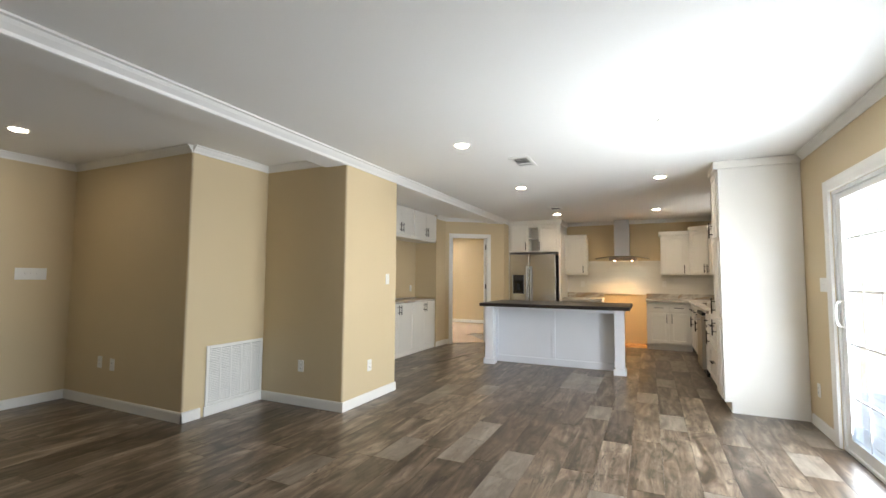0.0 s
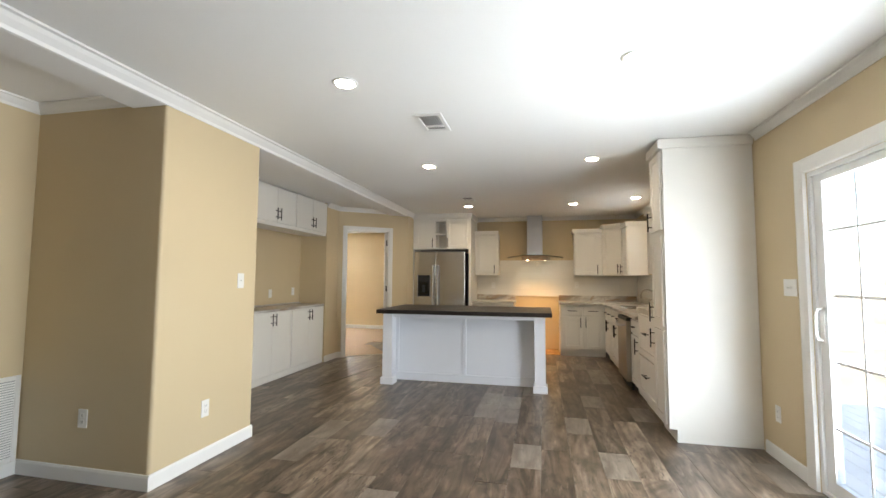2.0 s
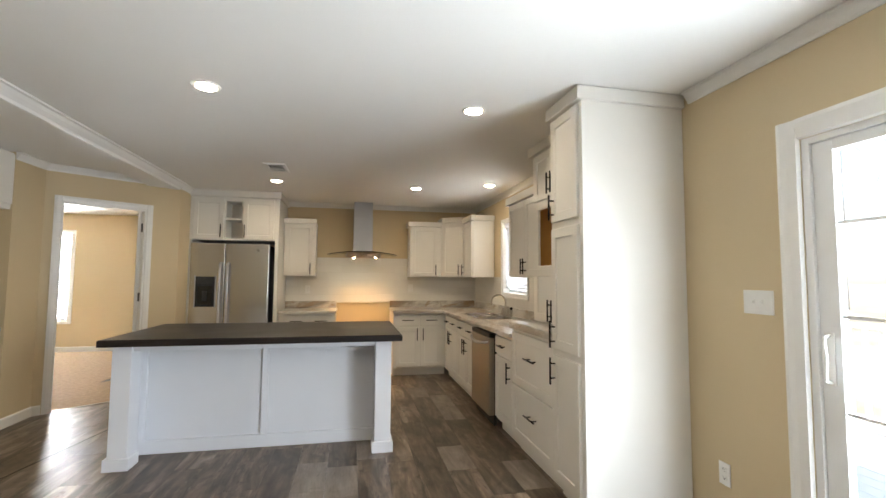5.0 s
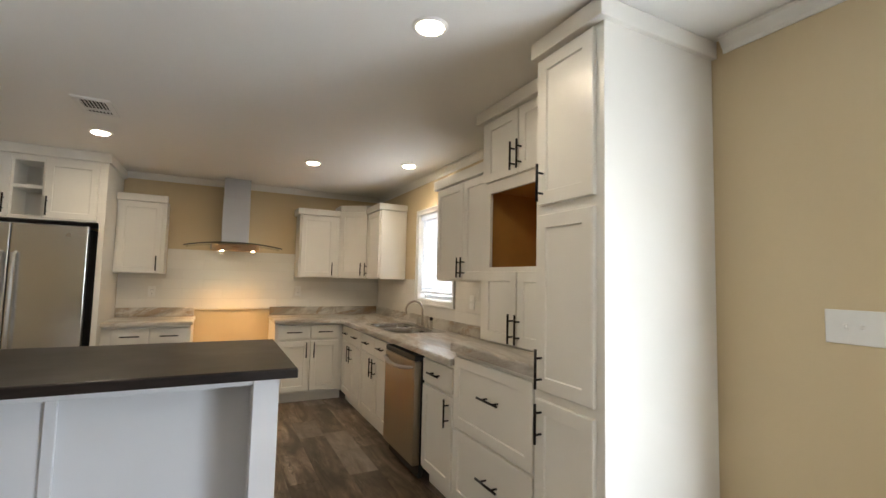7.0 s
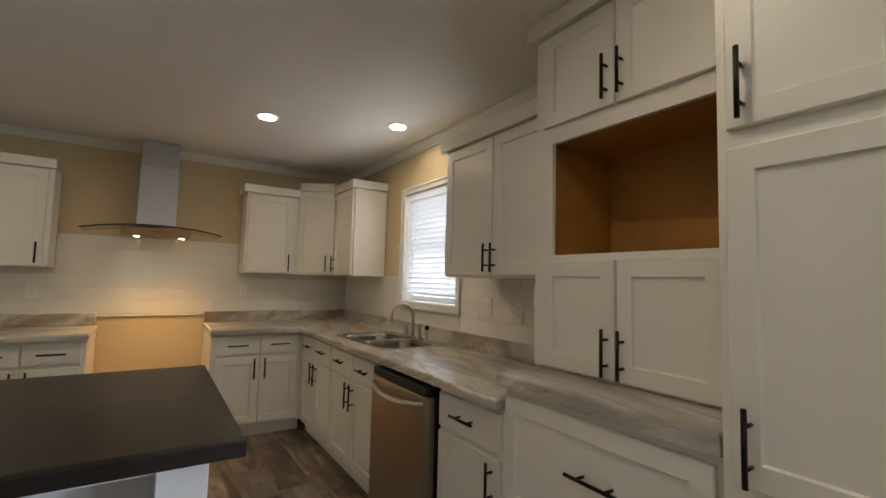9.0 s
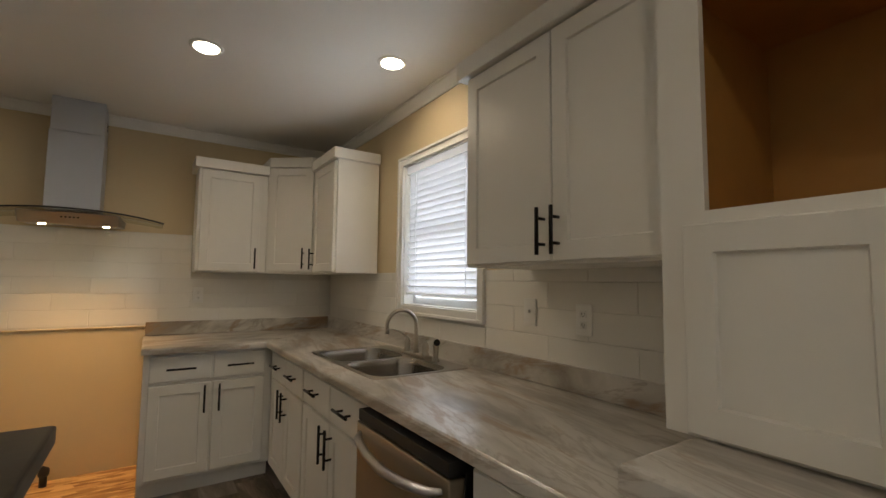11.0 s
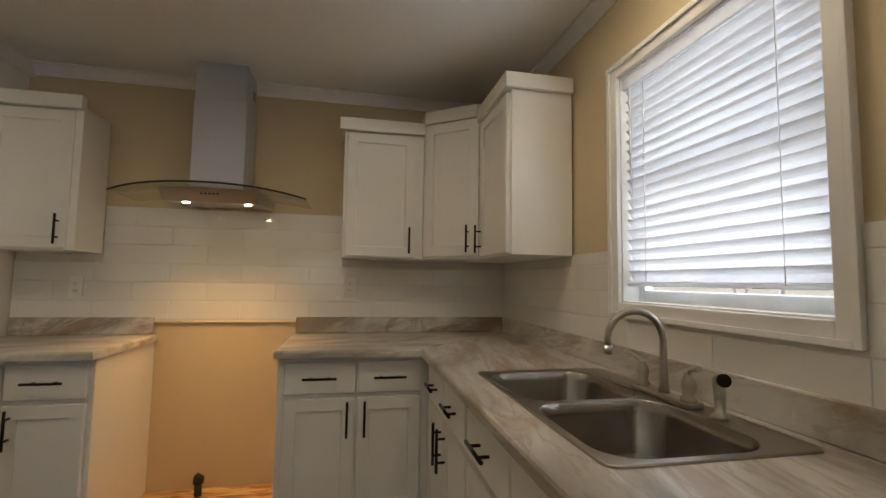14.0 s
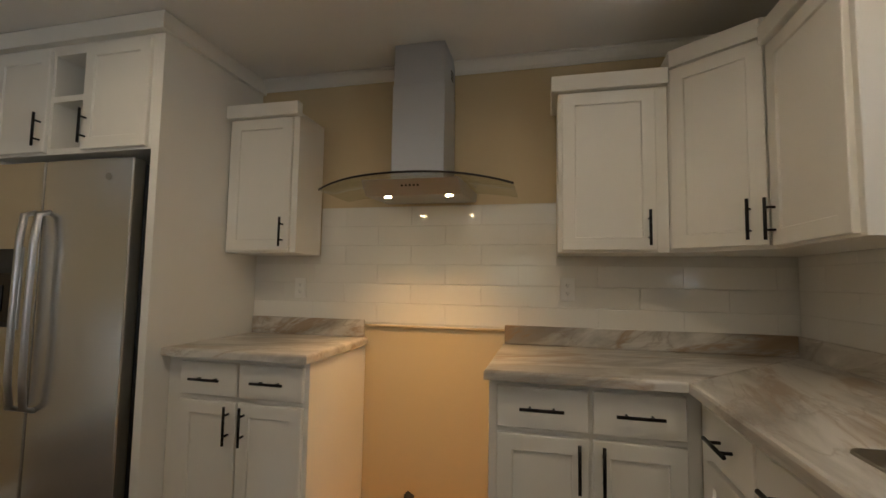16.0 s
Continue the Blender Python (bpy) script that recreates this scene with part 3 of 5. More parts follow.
def kitchen_window():
    wd = tagged(thing("window_1", "white kitchen window above the sink with lowered blind", "window"), kind="structure")
    picture_frame(wd, "casing", WN0, WN1, WNZ0, WNZ1, 0.055, 0.018, TRIM)
    part("window_frame", boxes((XE + 0.07, XE + 0.115, WN0, WN0 + 0.04, WNZ0, WNZ1), (XE + 0.07, XE + 0.115, WN1 - 0.04, WN1, WNZ0, WNZ1), (XE + 0.07, XE + 0.115, WN0 + 0.04, WN1 - 0.04, WNZ1 - 0.04, WNZ1),
                               (XE + 0.07, XE + 0.115, WN0 + 0.04, WN1 - 0.04, WNZ0, WNZ0 + 0.05), (XE + 0.08, XE + 0.11, WN0 + 0.04, WN1 - 0.04, 1.62, 1.66), bevel=0.003), VINYL, wd)
    part("jamb", boxes((XE, XE + 0.07, WN0, WN0 + 0.006, WNZ0, WNZ1), (XE, XE + 0.07, WN1 - 0.006, WN1, WNZ0, WNZ1), (XE, XE + 0.07, WN0, WN1, WNZ0, WNZ0 + 0.006), (XE, XE + 0.07, WN0, WN1, WNZ1 - 0.006, WNZ1)), TRIM, wd)
    pane = part("pane", boxes((XE + 0.09, XE + 0.096, WN0 + 0.04, WN1 - 0.04, WNZ0 + 0.05, WNZ1 - 0.04)), GLASS, wd)
    pane.visible_shadow = False


kitchen_window()


def blind(label, m, w, z0, z1, n, tilt, wand):
    """A slatted blind; local x runs along the window, y into the room is negative."""
    bl = thing("window_blind", label, "blind", m)
    part("headrail", boxes((0, w, 0.005, 0.062, z1 - 0.054, z1), bevel=0.004), BLIND, bl)
    part("bottom_rail", boxes((0, w, 0.012, 0.056, z0, z0 + 0.018), bevel=0.004), BLIND, bl)
    bm = bmesh.new()
    prism(bm, [(-0.025, -0.0014), (-0.012, 0.0012), (0, 0.0022), (0.012, 0.0012), (0.025, -0.0014), (0.025, -0.0040), (0.012, -0.0014), (0, -0.0004), (-0.012, -0.0014), (-0.025, -0.0040)], (0, 1, 0), Z, (0, 0, 0), (w, 0, 0))
    slat = mesh_of("slat", bm, BLIND)
    for k in range(n):
        s = new("slat", slat)
        s.parent = bl
        s.matrix_basis = pose(0, 0.034, z0 + 0.040 + k * (z1 - z0 - 0.115) / (n - 1), tilt + 1.5 * math.sin(k * 2.1), 0, 0)
    for x in (0.12, w - 0.12):
        bm = bmesh.new()
        tube(bm, [(x, 0.010, z0 + 0.01), (x, 0.010, z1 - 0.05)], 0.0014, 6)
        part("ladder_cord", bm, BLIND, bl)
    if wand:
        bm = bmesh.new()
        tube(bm, [(0.045, 0.003, z1 - 0.05), (0.05, 0.003, z1 - 0.49)], 0.0035, 8)
        part("tilt_wand", bm, PLASTIC, bl, "clear-grey tilt wand")


def blind_material():
    m, n, l, p = nodes_of("blind_slat")
    p.inputs["Base Color"].default_value = (0.84, 0.84, 0.85, 1)
    p.inputs["Roughness"].default_value = 0.45
    tl, mx = n.new("ShaderNodeBsdfTranslucent"), n.new("ShaderNodeMixShader")
    tl.inputs[0].default_value = (0.86, 0.86, 0.88, 1)
    mx.inputs[0].default_value = 0.38
    l.new(p.outputs[0], mx.inputs[1]), l.new(tl.outputs[0], mx.inputs[2])
    l.new(mx.outputs[0], n["Material Output"].inputs[0])
    return m


BLIND = blind_material()
blind("white faux-wood slatted blind, lowered in the kitchen window", pose(XE, WN1 - 0.012, 0, 0, 0, -90), WN1 - WN0 - 0.024, 1.246, WNZ1 - 0.008, 19, -61, True)
blind("white slatted blind, lowered in the bright bedroom window", pose(-6.13, 11.852, 0, 0, 0, 0), 0.81, 0.57, 2.13, 36, -28, False)


def bedroom_window():
    w = tagged(thing("window_2", "white bedroom window with bright daylight", "window"), kind="structure")
    x0, x1, z0, z1, y = -6.15, -5.27, 0.56, 2.14, 11.85
    for d in ((x0 - 0.06, x0, z0 - 0.06, z1 + 0.06), (x1, x1 + 0.06, z0 - 0.06, z1 + 0.06), (x0, x1, z1, z1 + 0.06), (x0, x1, z0 - 0.06, z0)):
        part("casing", boxes((d[0], d[1], y - 0.018, y + 0.003, d[2], d[3]), bevel=0.004), TRIM, w)
    part("window_frame", boxes((x0, x0 + 0.04, y + 0.05, y + 0.1, z0, z1), (x1 - 0.04, x1, y + 0.05, y + 0.1, z0, z1), (x0, x1, y + 0.055, y + 0.095, 1.33, 1.37), (x0, x1, y + 0.055, y + 0.095, z0, z0 + 0.04), (x0, x1, y + 0.055, y + 0.095, z1 - 0.04, z1)), VINYL, w)
    part("pane", boxes((x0 + 0.04, x1 - 0.04, y + 0.07, y + 0.076, z0 + 0.04, z1 - 0.04)), GLASS, w).visible_shadow = False


bedroom_window()


def bedroom_door():
    d = tagged(thing("door_2", "white bedroom door standing open in its cased frame", "door", DM), kind="structure")
    w, t = 0.06, DTOP
    prof = [(0, 0), (0.012, 0.004), (0.016, w * 0.6), (0.013, w), (0, w)]
    for p0, p1, ax in (((DJ0, 0, 0), (DJ0, 0, t + w), (-1, 0, 0)), ((DJ1, 0, 0), (DJ1, 0, t + w), (1, 0, 0)), ((DJ0, 0, t), (DJ1, 0, t), (0, 0, 1))):
        part("casing", prism(bmesh.new(), prof, (0, -1, 0), ax, p0, p1), TRIM, d)
    part("jamb", boxes((DJ0, DJ0 + 0.018, -0.002, 0.112, 0, t), (DJ1 - 0.018, DJ1, -0.002, 0.112, 0, t), (DJ0 + 0.018, DJ1 - 0.018, -0.002, 0.112, t - 0.018, t), bevel=0.002), TRIM, d)
    leaf = part("leaf", boxes((0, 0.71, 0, 0.035, 0.012, t - 0.022), bevel=0.002), TRIM, d, at=pose(DJ1 - 0.022, 0.105, 0, 0, 0, 70))
    for z in (0.25, 1.08, 1.88):
        part("hinge", boxes((DJ1 - 0.024, DJ1 - 0.0165, 0.05, 0.11, z, z + 0.10), bevel=0.002), BLACK, d, "black hinge")


bedroom_door()


def unseen_south_window():
    # frame for the assumed opening behind the camera's start
    w = tagged(thing("unseen_window_3", "plain white-framed window, unseen, added to let daylight in", "window"), kind="structure")
    part("window_frame", boxes((-1.25, -1.19, -3.6, -3.5, 0.75, 2.05), (0.39, 0.45, -3.6, -3.5, 0.75, 2.05), (-1.19, 0.39, -3.6, -3.5, 1.99, 2.05), (-1.19, 0.39, -3.6, -3.5, 0.75, 0.81), (-0.42, -0.38, -3.6, -3.5, 0.81, 1.99)), VINYL, w)


unseen_south_window()


# ---- kitchen: north run ----
def north(x, y):
    return pose(x, y, 0, 0, 0, 0)


def facing_west(y, x):
    return pose(x, y, 0, 0, 0, -90)


def facing_east(y, x):
    return pose(x, y, 0, 0, 0, 90)


KB, KW = "kitchen base cabinets", "kitchen wall cabinets"
NF = 8.890
base_cabinet("white shaker base cabinet beside the fridge panel", north(-1.233, 8.950), 0.745, YN - 8.950 - 0.004, [(0.085, 0.390, 1), (0.400, 0.722, -1)], KB)
base_cabinet("white shaker base cabinet beside the empty range bay", north(0.314, NF), 0.745, YN - NF - 0.004, [(0.032, 0.368, 1), (0.382, 0.695, -1)], KB)
UF = 9.285
wall_cabinet("white shaker wall cabinet beside the fridge panel", north(-1.233, UF), 0.440, YN - UF - 0.012, 1.385, 2.155, [(0.02, 0.405, 1)], KW, right=False, board=True)
wall_cabinet("white shaker wall cabinet between the hood and the corner", north(0.585, UF), 0.483, YN - UF - 0.012, 1.385, 2.162, [(0.02, 0.43, 1)], KW, right=False)


def corner_cabinet():
    """Diagonal corner unit with one door, and the narrow unit that follows it."""
    c = thing("corner_cabinet", "white shaker corner wall cabinet with angled door", "cabinet", None, KW)
    z0, z1 = 1.385, 2.232
    xa, ya, xb, yb = 1.070, UF, 1.378, 9.045
    out = [(xa, ya), (xb, yb), (XE - 0.012, yb), (XE - 0.012, YN - 0.012), (xa, YN - 0.012)]
    bm = bmesh.new()
    prism(bm, out, (1, 0, 0), (0, 1, 0), (0, 0, z0), (0, 0, z1))
    part("body", bm, CABINET, c)
    ang = math.degrees(math.atan2(yb - ya, xb - xa))
    ln = math.hypot(xb - xa, yb - ya)
    dr = part("door", shaker(ln - 0.036, z1 - z0 - 0.035), CABINET, c, at=pose(xa, ya, z0 + 0.015, 0, 0, ang) @ pose(0.018, 0, 0))
    part("handle", pull(0.158, True), BLACK, dr, "black metal bar pull", at=pose(ln - 0.036 - 0.06, -0.02, 0.10))
    bm = bmesh.new()
    o = 0.036
    prism(bm, [(xa, ya - o), (xb - o, yb), (XE - 0.013, yb + 0.001), (XE - 0.013, YN - 0.013), (xa, YN - 0.013)], (1, 0, 0), (0, 1, 0), (0, 0, z1 - 0.012), (0, 0, z1 + 0.064))
    part("crown", bm, CABINET, c)


corner_cabinet()
wall_cabinet("white shaker wall cabinet beside the window", facing_west(9.044, 1.378), 0.480, XE - 1.378 - 0.012, 1.385, 2.195, [(0.012, 0.455, -1)], KW, left=False, inset=0.028)
wall_cabinet("white two-door shaker wall cabinet beside the window", facing_west(7.02, 1.350), 0.850, XE - 1.350 - 0.012, 1.385, 2.145, [(0.02, 0.448, 1), (0.454, 0.835, -1)], KW, right=False, inset=0.026, hz=0.101, hl=0.146)

# ---- kitchen: east run ----
EF = 1.055
base_cabinet("white shaker corner base cabinet with four fronts", facing_west(8.875, EF), 0.810, XE - EF - 0.004, [(0.092, 0.444, 1), (0.454, 0.798, -1)], KB, hollow=True)
base_cabinet("white shaker sink base cabinet", facing_west(8.063, EF), 0.838, XE - EF - 0.004, [(0.012, 0.414, 1), (0.424, 0.826, -1)], KB, hollow=True)
base_cabinet("narrow white shaker base cabinet beside the dishwasher", facing_west(6.585, EF), 0.462, XE - EF - 0.004, [(0.014, 0.44, 1)], KB)


def drawer_unit():
    c = thing("drawer_cabinet", "white shaker cabinet with two deep drawers", "cabinet", facing_west(6.115, 1.045), KB)
    w, d, top = 0.772, XE - 1.045 - 0.004, 0.9665
    part("body", boxes((0, w, 0, d, 0.10, top), bevel=0.002), CABINET, c)
    part("toe_kick", boxes((0.002, w - 0.002, 0.055, d, 0, 0.104)), CABINET, c)
    for z0, z1 in ((0.125, 0.520), (0.535, 0.940)):
        front(c, "drawer", 0.014, w - 0.014, z0, z1, ("h", w / 2 + 0.04, (z0 + z1) / 2 + 0.035, 0.19))


drawer_unit()


def tower():
    """Tall unit on the raised counter: doors, open oven bay, doors."""
    m = facing_west(6.18, 1.255)
    c = thing("oven_tower", "tall white shaker cabinet with an empty oven bay", "cabinet", m)
    w, d, z0, z1 = 0.843, XE - 1.255 - 0.004, 1.021, 2.43
    nz0, nz1, nx0, nx1 = 1.478, 1.945, 0.093, 0.740
    part("body", boxes((0, 0.02, 0.02, d, z0, z1), (w - 0.02, w, 0.02, d, z0, z1), (0.02, w - 0.02, 0.02, d, z0, z0 + 0.02), (0.02, w - 0.02, 0.02, d, z1 - 0.02, z1)), CABINET, c)
    part("face_frame", boxes((0, nx0, 0, 0.02, z0, z1), (nx1, w, 0, 0.02, z0, z1), (nx0, nx1, 0, 0.02, z0, nz0), (nx0, nx1, 0, 0.02, nz1, z1)), CABINET, c)
    for d6 in ((nx0 - 0.03, nx1 + 0.03, d - 0.012, d, nz0 - 0.02, nz1 + 0.03), (nx0 - 0.042, nx0 - 0.03, 0.021, d, nz0 - 0.02, nz1 + 0.03), (nx1 + 0.03, nx1 + 0.042, 0.021, d, nz0 - 0.02, nz1 + 0.03),
               (nx0 - 0.03, nx1 + 0.03, 0.021, d - 0.012, nz0 - 0.014, nz0 - 0.002), (nx0 - 0.03, nx1 + 0.03, 0.021, d - 0.012, nz1 + 0.018, nz1 + 0.03)):
        part("bay_board", boxes(d6), RAW_BOARD, c, "bare brown board lining the empty bay")
    for a, b, s in ((0.056, 0.400, 1), (0.410, 0.765, -1)):
        hx = a + 0.027 if s < 0 else b - 0.027
        front(c, "door", a, b, 1.03, 1.45, ("v", hx, 1.125, 0.166))
        front(c, "door", a, b, 2.015, 2.405, ("v", hx, 2.118, 0.166))
    crown_box(c, w, d, z1 - 0.012, 0.078, True, False)


tower()


def pantry():
    c = thing("pantry_cabinet", "tall white shaker pantry cabinet reaching the ceiling", "cabinet", facing_west(5.335, 1.02))
    w, d = 0.402, XE - 1.02 - 0.004
    part("body", boxes((0, w, 0, d, 0.10, 2.43), bevel=0.002), CABINET, c)
    part("toe_kick", boxes((0.002, w, 0.06, d, 0, 0.104)), CABINET, c)
    for z0, z1, hz in ((1.735, 2.405, 1.83), (0.925, 1.69, 1.02), (0.125, 0.885, 0.79)):
        front(c, "door", 0.028, w - 0.040, z0, z1, ("v", 0.028 + 0.04, hz, 0.168))
    crown_box(c, w, d, 2.418, 0.078, False, True)


pantry()


def dishwasher():
    c = thing("dishwasher", "stainless steel dishwasher pulled slightly out of its bay", "dishwasher", facing_west(7.218, 1.012))
    w = 0.605
    part("tub", boxes((0.004, w - 0.004, 0.035, 0.60, 0.09, 0.845), bevel=0.003), GASKET, c)
    part("door_panel", boxes((0, w, -0.022, 0.032, 0.105, 0.812), bevel=0.008, seg=3), FLOOR_TINTED_STEEL, c)
    part("control_strip", boxes((0.004, w - 0.004, -0.018, 0.06, 0.816, 0.856), bevel=0.005, seg=2), GASKET, c)
    bm = bmesh.new()
    tube(bm, [(0.03, -0.02, 0.775), (0.06, -0.045, 0.768), (w * 0.3, -0.062, 0.752), (w / 2, -0.068, 0.746), (w * 0.7, -0.062, 0.752), (w - 0.06, -0.045, 0.768), (w - 0.03, -0.02, 0.775)], [0.008, 0.013, 0.015, 0.016, 0.015, 0.013, 0.008], 12)
    part("handle", bm, STEEL_H, c, "bowed steel bar handle")
    part("kick_plate", boxes((0.01, w - 0.01, 0.03, 0.06, 0.012, 0.10)), GASKET, c)
    for x in (0.06, w - 0.06):
        for y in (0.06, 0.55):
            bm = bmesh.new()
            tube(bm, [(x, y, 0), (x, y, 0.095)], 0.012, 8)
            part("foot", bm, GASKET, c)


dishwasher()

# ---- counters, sink, faucet ----
CT, CB = 0.914, 0.876


def rounded_slab(outline, z0, z1, r=0.012, hole=None):
    """A slab with an eased top edge and, if given, a rectangular cut-out."""
    bm = bmesh.new()
    if hole is None:
        prism(bm, outline, (1, 0, 0), (0, 1, 0), (0, 0, z0), (0, 0, z1))
        top = [e for e in bm.edges if all(v.co.z > z1 - 1e-5 for v in e.verts)]
        bmesh.ops.bevel(bm, geom=top, offset=r, segments=3, affect="EDGES", profile=0.5)
        return bm
    hx0, hx1, hy0, hy1 = hole
    cut = [(hx0, hy0), (hx1, hy0), (hx1, hy1), (hx0, hy1)]
    # the front corners of the outline lie at its least x; only that edge is eased
    xf = min(x for x, y in outline)
    caps = []
    for z, inner in ((z1, r), (z0, 0.0)):
        o = [bm.verts.new((x + (inner if x == xf else 0), y, z)) for x, y in outline]
        h = [bm.verts.new((x, y, z)) for x, y in cut]
        es = [bm.edges.new((q[k], q[(k + 1) % len(q)])) for q in (o, h) for k in range(len(q))]
        bmesh.ops.triangle_fill(bm, use_beauty=True, use_dissolve=False, edges=es)
        caps.append((o, h))
    (o1, h1), (o0, h0) = caps
    mid = [bm.verts.new((x + (r * 0.3 if x == xf else 0), y, z1 - r * 0.3)) for x, y in outline]
    low = [bm.verts.new((x, y, z1 - r)) for x, y in outline]
    for q, w in ((o1, mid), (mid, low), (low, o0), (h1, h0)):
        for k in range(len(q)):
            bm.faces.new((q[k], q[(k + 1) % len(q)], w[(k + 1) % len(q)], w[k]))
    return bm


SX0, SX1, SY0, SY1 = 1.120, 1.632, 7.365, 8.238
worktop = thing("worktop", "marbled pale laminate worktop round the corner", "worktop")
cf = 1.004
part("surface", rounded_slab([(0.301, 8.828), (cf - 0.0015, 8.828), (XE - 0.003, YN - 0.003), (0.301, YN - 0.003)], CB + 0.0005, CT), MARBLE_X, worktop)
part("surface", rounded_slab([(cf, 6.13), (XE - 0.003, 6.13), (XE - 0.003, YN - 0.006), (cf, 8.827)], CB + 0.0005, CT, 0.012, (SX0 + 0.02, SX1 - 0.02, SY0 + 0.02, SY1 - 0.02)), MARBLE, worktop)
part("upstand", boxes((0.314, XE - 0.024, YN - 0.024, YN - 0.004, CT, 1.014), bevel=0.004), MARBLE_X, worktop)
part("upstand", boxes((XE - 0.024, XE - 0.004, 6.17, YN - 0.004, CT, 1.0135), bevel=0.004), MARBLE, worktop)
left_top = thing("worktop", "short marbled laminate worktop beside the fridge panel", "worktop")
part("surface", rounded_slab([(-1.232, 8.892), (-0.474, 8.892), (-0.474, YN - 0.003), (-1.232, YN - 0.003)], CB + 0.0005, CT), MARBLE_X, left_top)
part("upstand", boxes((-1.232, -0.494, YN - 0.024, YN - 0.004, CT, 1.014), bevel=0.004), MARBLE_X, left_top)
raised = thing("worktop", "raised marbled laminate worktop under the oven tower", "worktop")
part("surface", rounded_slab([(1.012, 5.338), (XE - 0.003, 5.338), (XE - 0.003, 6.128), (1.012, 6.128)], 0.967, 1.020), MARBLE, raised)


def bowl(bm, x0, x1, y0, y1, z, depth, r=0.090, taper=0.02, seg=6):
    """Rounded basin walls and bottom; returns the rim loop."""
    def loop(ins, zz, rr):
        pts = []
        for cx, cy, a0 in ((x1 - ins - rr, y1 - ins - rr, 0), (x0 + ins + rr, y1 - ins - rr, 90), (x0 + ins + rr, y0 + ins + rr, 180), (x1 - ins - rr, y0 + ins + rr, 270)):
            for k in range(seg + 1):
                a = radians(a0 + 90 * k / seg)
                pts.append(bm.verts.new((cx + rr * math.cos(a), cy + rr * math.sin(a), zz)))
        return pts
    rings = [loop(-0.006, z, r + 0.006), loop(0, z - 0.004, r), loop(0.006, z - 0.03, r), loop(taper, z - depth + 0.03, r), loop(taper + 0.012, z - depth + 0.008, r * 0.9), loop(taper + 0.04, z - depth, r * 0.7)]
    for a, b in zip(rings, rings[1:]):
        for k in range(len(a)):
            bm.faces.new((a[k], a[(k + 1) % len(a)], b[(k + 1) % len(a)], b[k])).smooth = True
    bm.faces.new(rings[-1])
    return rings[0]


def sink():
    s = thing("kitchen_sink", "double-bowl stainless steel drop-in sink", "sink")
    z = CT + 0.004
    my = (SY0 + SY1) / 2
    bx0, bx1 = SX0 + 0.028, SX1 - 0.10
    for y0, y1 in ((SY0 + 0.03, my - 0.014), (my + 0.014, SY1 - 0.04)):
        bm = bmesh.new()
        bowl(bm, bx0, bx1, y0, y1, z, 0.17)
        part("bowl", bm, SHADED_BOWL_STEEL, s)
    # flat rim in strips round the two bowls
    bm = bmesh.new()
    e, rc = 0.008, 0.032

    def rim_loop(ins, zz):
        rr = rc - ins
        pts = []
        for cx, cy, a0 in ((SX1 - rc, SY1 - rc, 0), (SX0 + rc, SY1 - rc, 90), (SX0 + rc, SY0 + rc, 180), (SX1 - rc, SY0 + rc, 270)):
            for k in range(6):
                q = radians(a0 + 18 * k)
                pts.append(bm.verts.new((cx + rr * math.cos(q), cy + rr * math.sin(q), zz)))
        return pts

    ring0, ringm, ring1 = rim_loop(0, CT + 0.0005), rim_loop(0.003, z + 0.002), rim_loop(e, z)
    for lo, hi in ((ring0, ringm), (ringm, ring1)):
        for k in range(len(lo)):
            bm.faces.new((lo[k], lo[(k + 1) % len(lo)], hi[(k + 1) % len(lo)], hi[k])).smooth = True
    loops = []
    for y0, y1 in ((SY0 + 0.03, my - 0.014), (my + 0.014, SY1 - 0.04)):
        rr, ins, seg = 0.096, -0.006, 6
        pts = []
        for cx, cy, a0 in ((bx1 - ins - rr, y1 - ins - rr, 0), (bx0 + ins + rr, y1 - ins - rr, 90), (bx0 + ins + rr, y0 + ins + rr, 180), (bx1 - ins - rr, y0 + ins + rr, 270)):
            for k in range(seg + 1):
                a = radians(a0 + 90 * k / seg)
                pts.append(bm.verts.new((cx + rr * math.cos(a), cy + rr * math.sin(a), z)))
        loops.append(pts)
    edges = [bm.edges.get((ring1[k], ring1[(k + 1) % len(ring1)])) for k in range(len(ring1))]
    for pts in loops:
        edges += [bm.edges.new((pts[k], pts[(k + 1) % len(pts)])) for k in range(len(pts))]
    bmesh.ops.triangle_fill(bm, use_beauty=True, use_dissolve=False, edges=edges)
    part("rim", bm, SINK_RIM, s)
    for y in (SY0 + 0.035 + 0.18, SY1 - 0.035 - 0.18):
        bm = bmesh.new()
        tube(bm, [((bx0 + bx1) / 2, y, z - 0.175), ((bx0 + bx1) / 2, y, z - 0.166)], 0.042, 20)
        part("drain", bm, NICKEL, s)


sink()


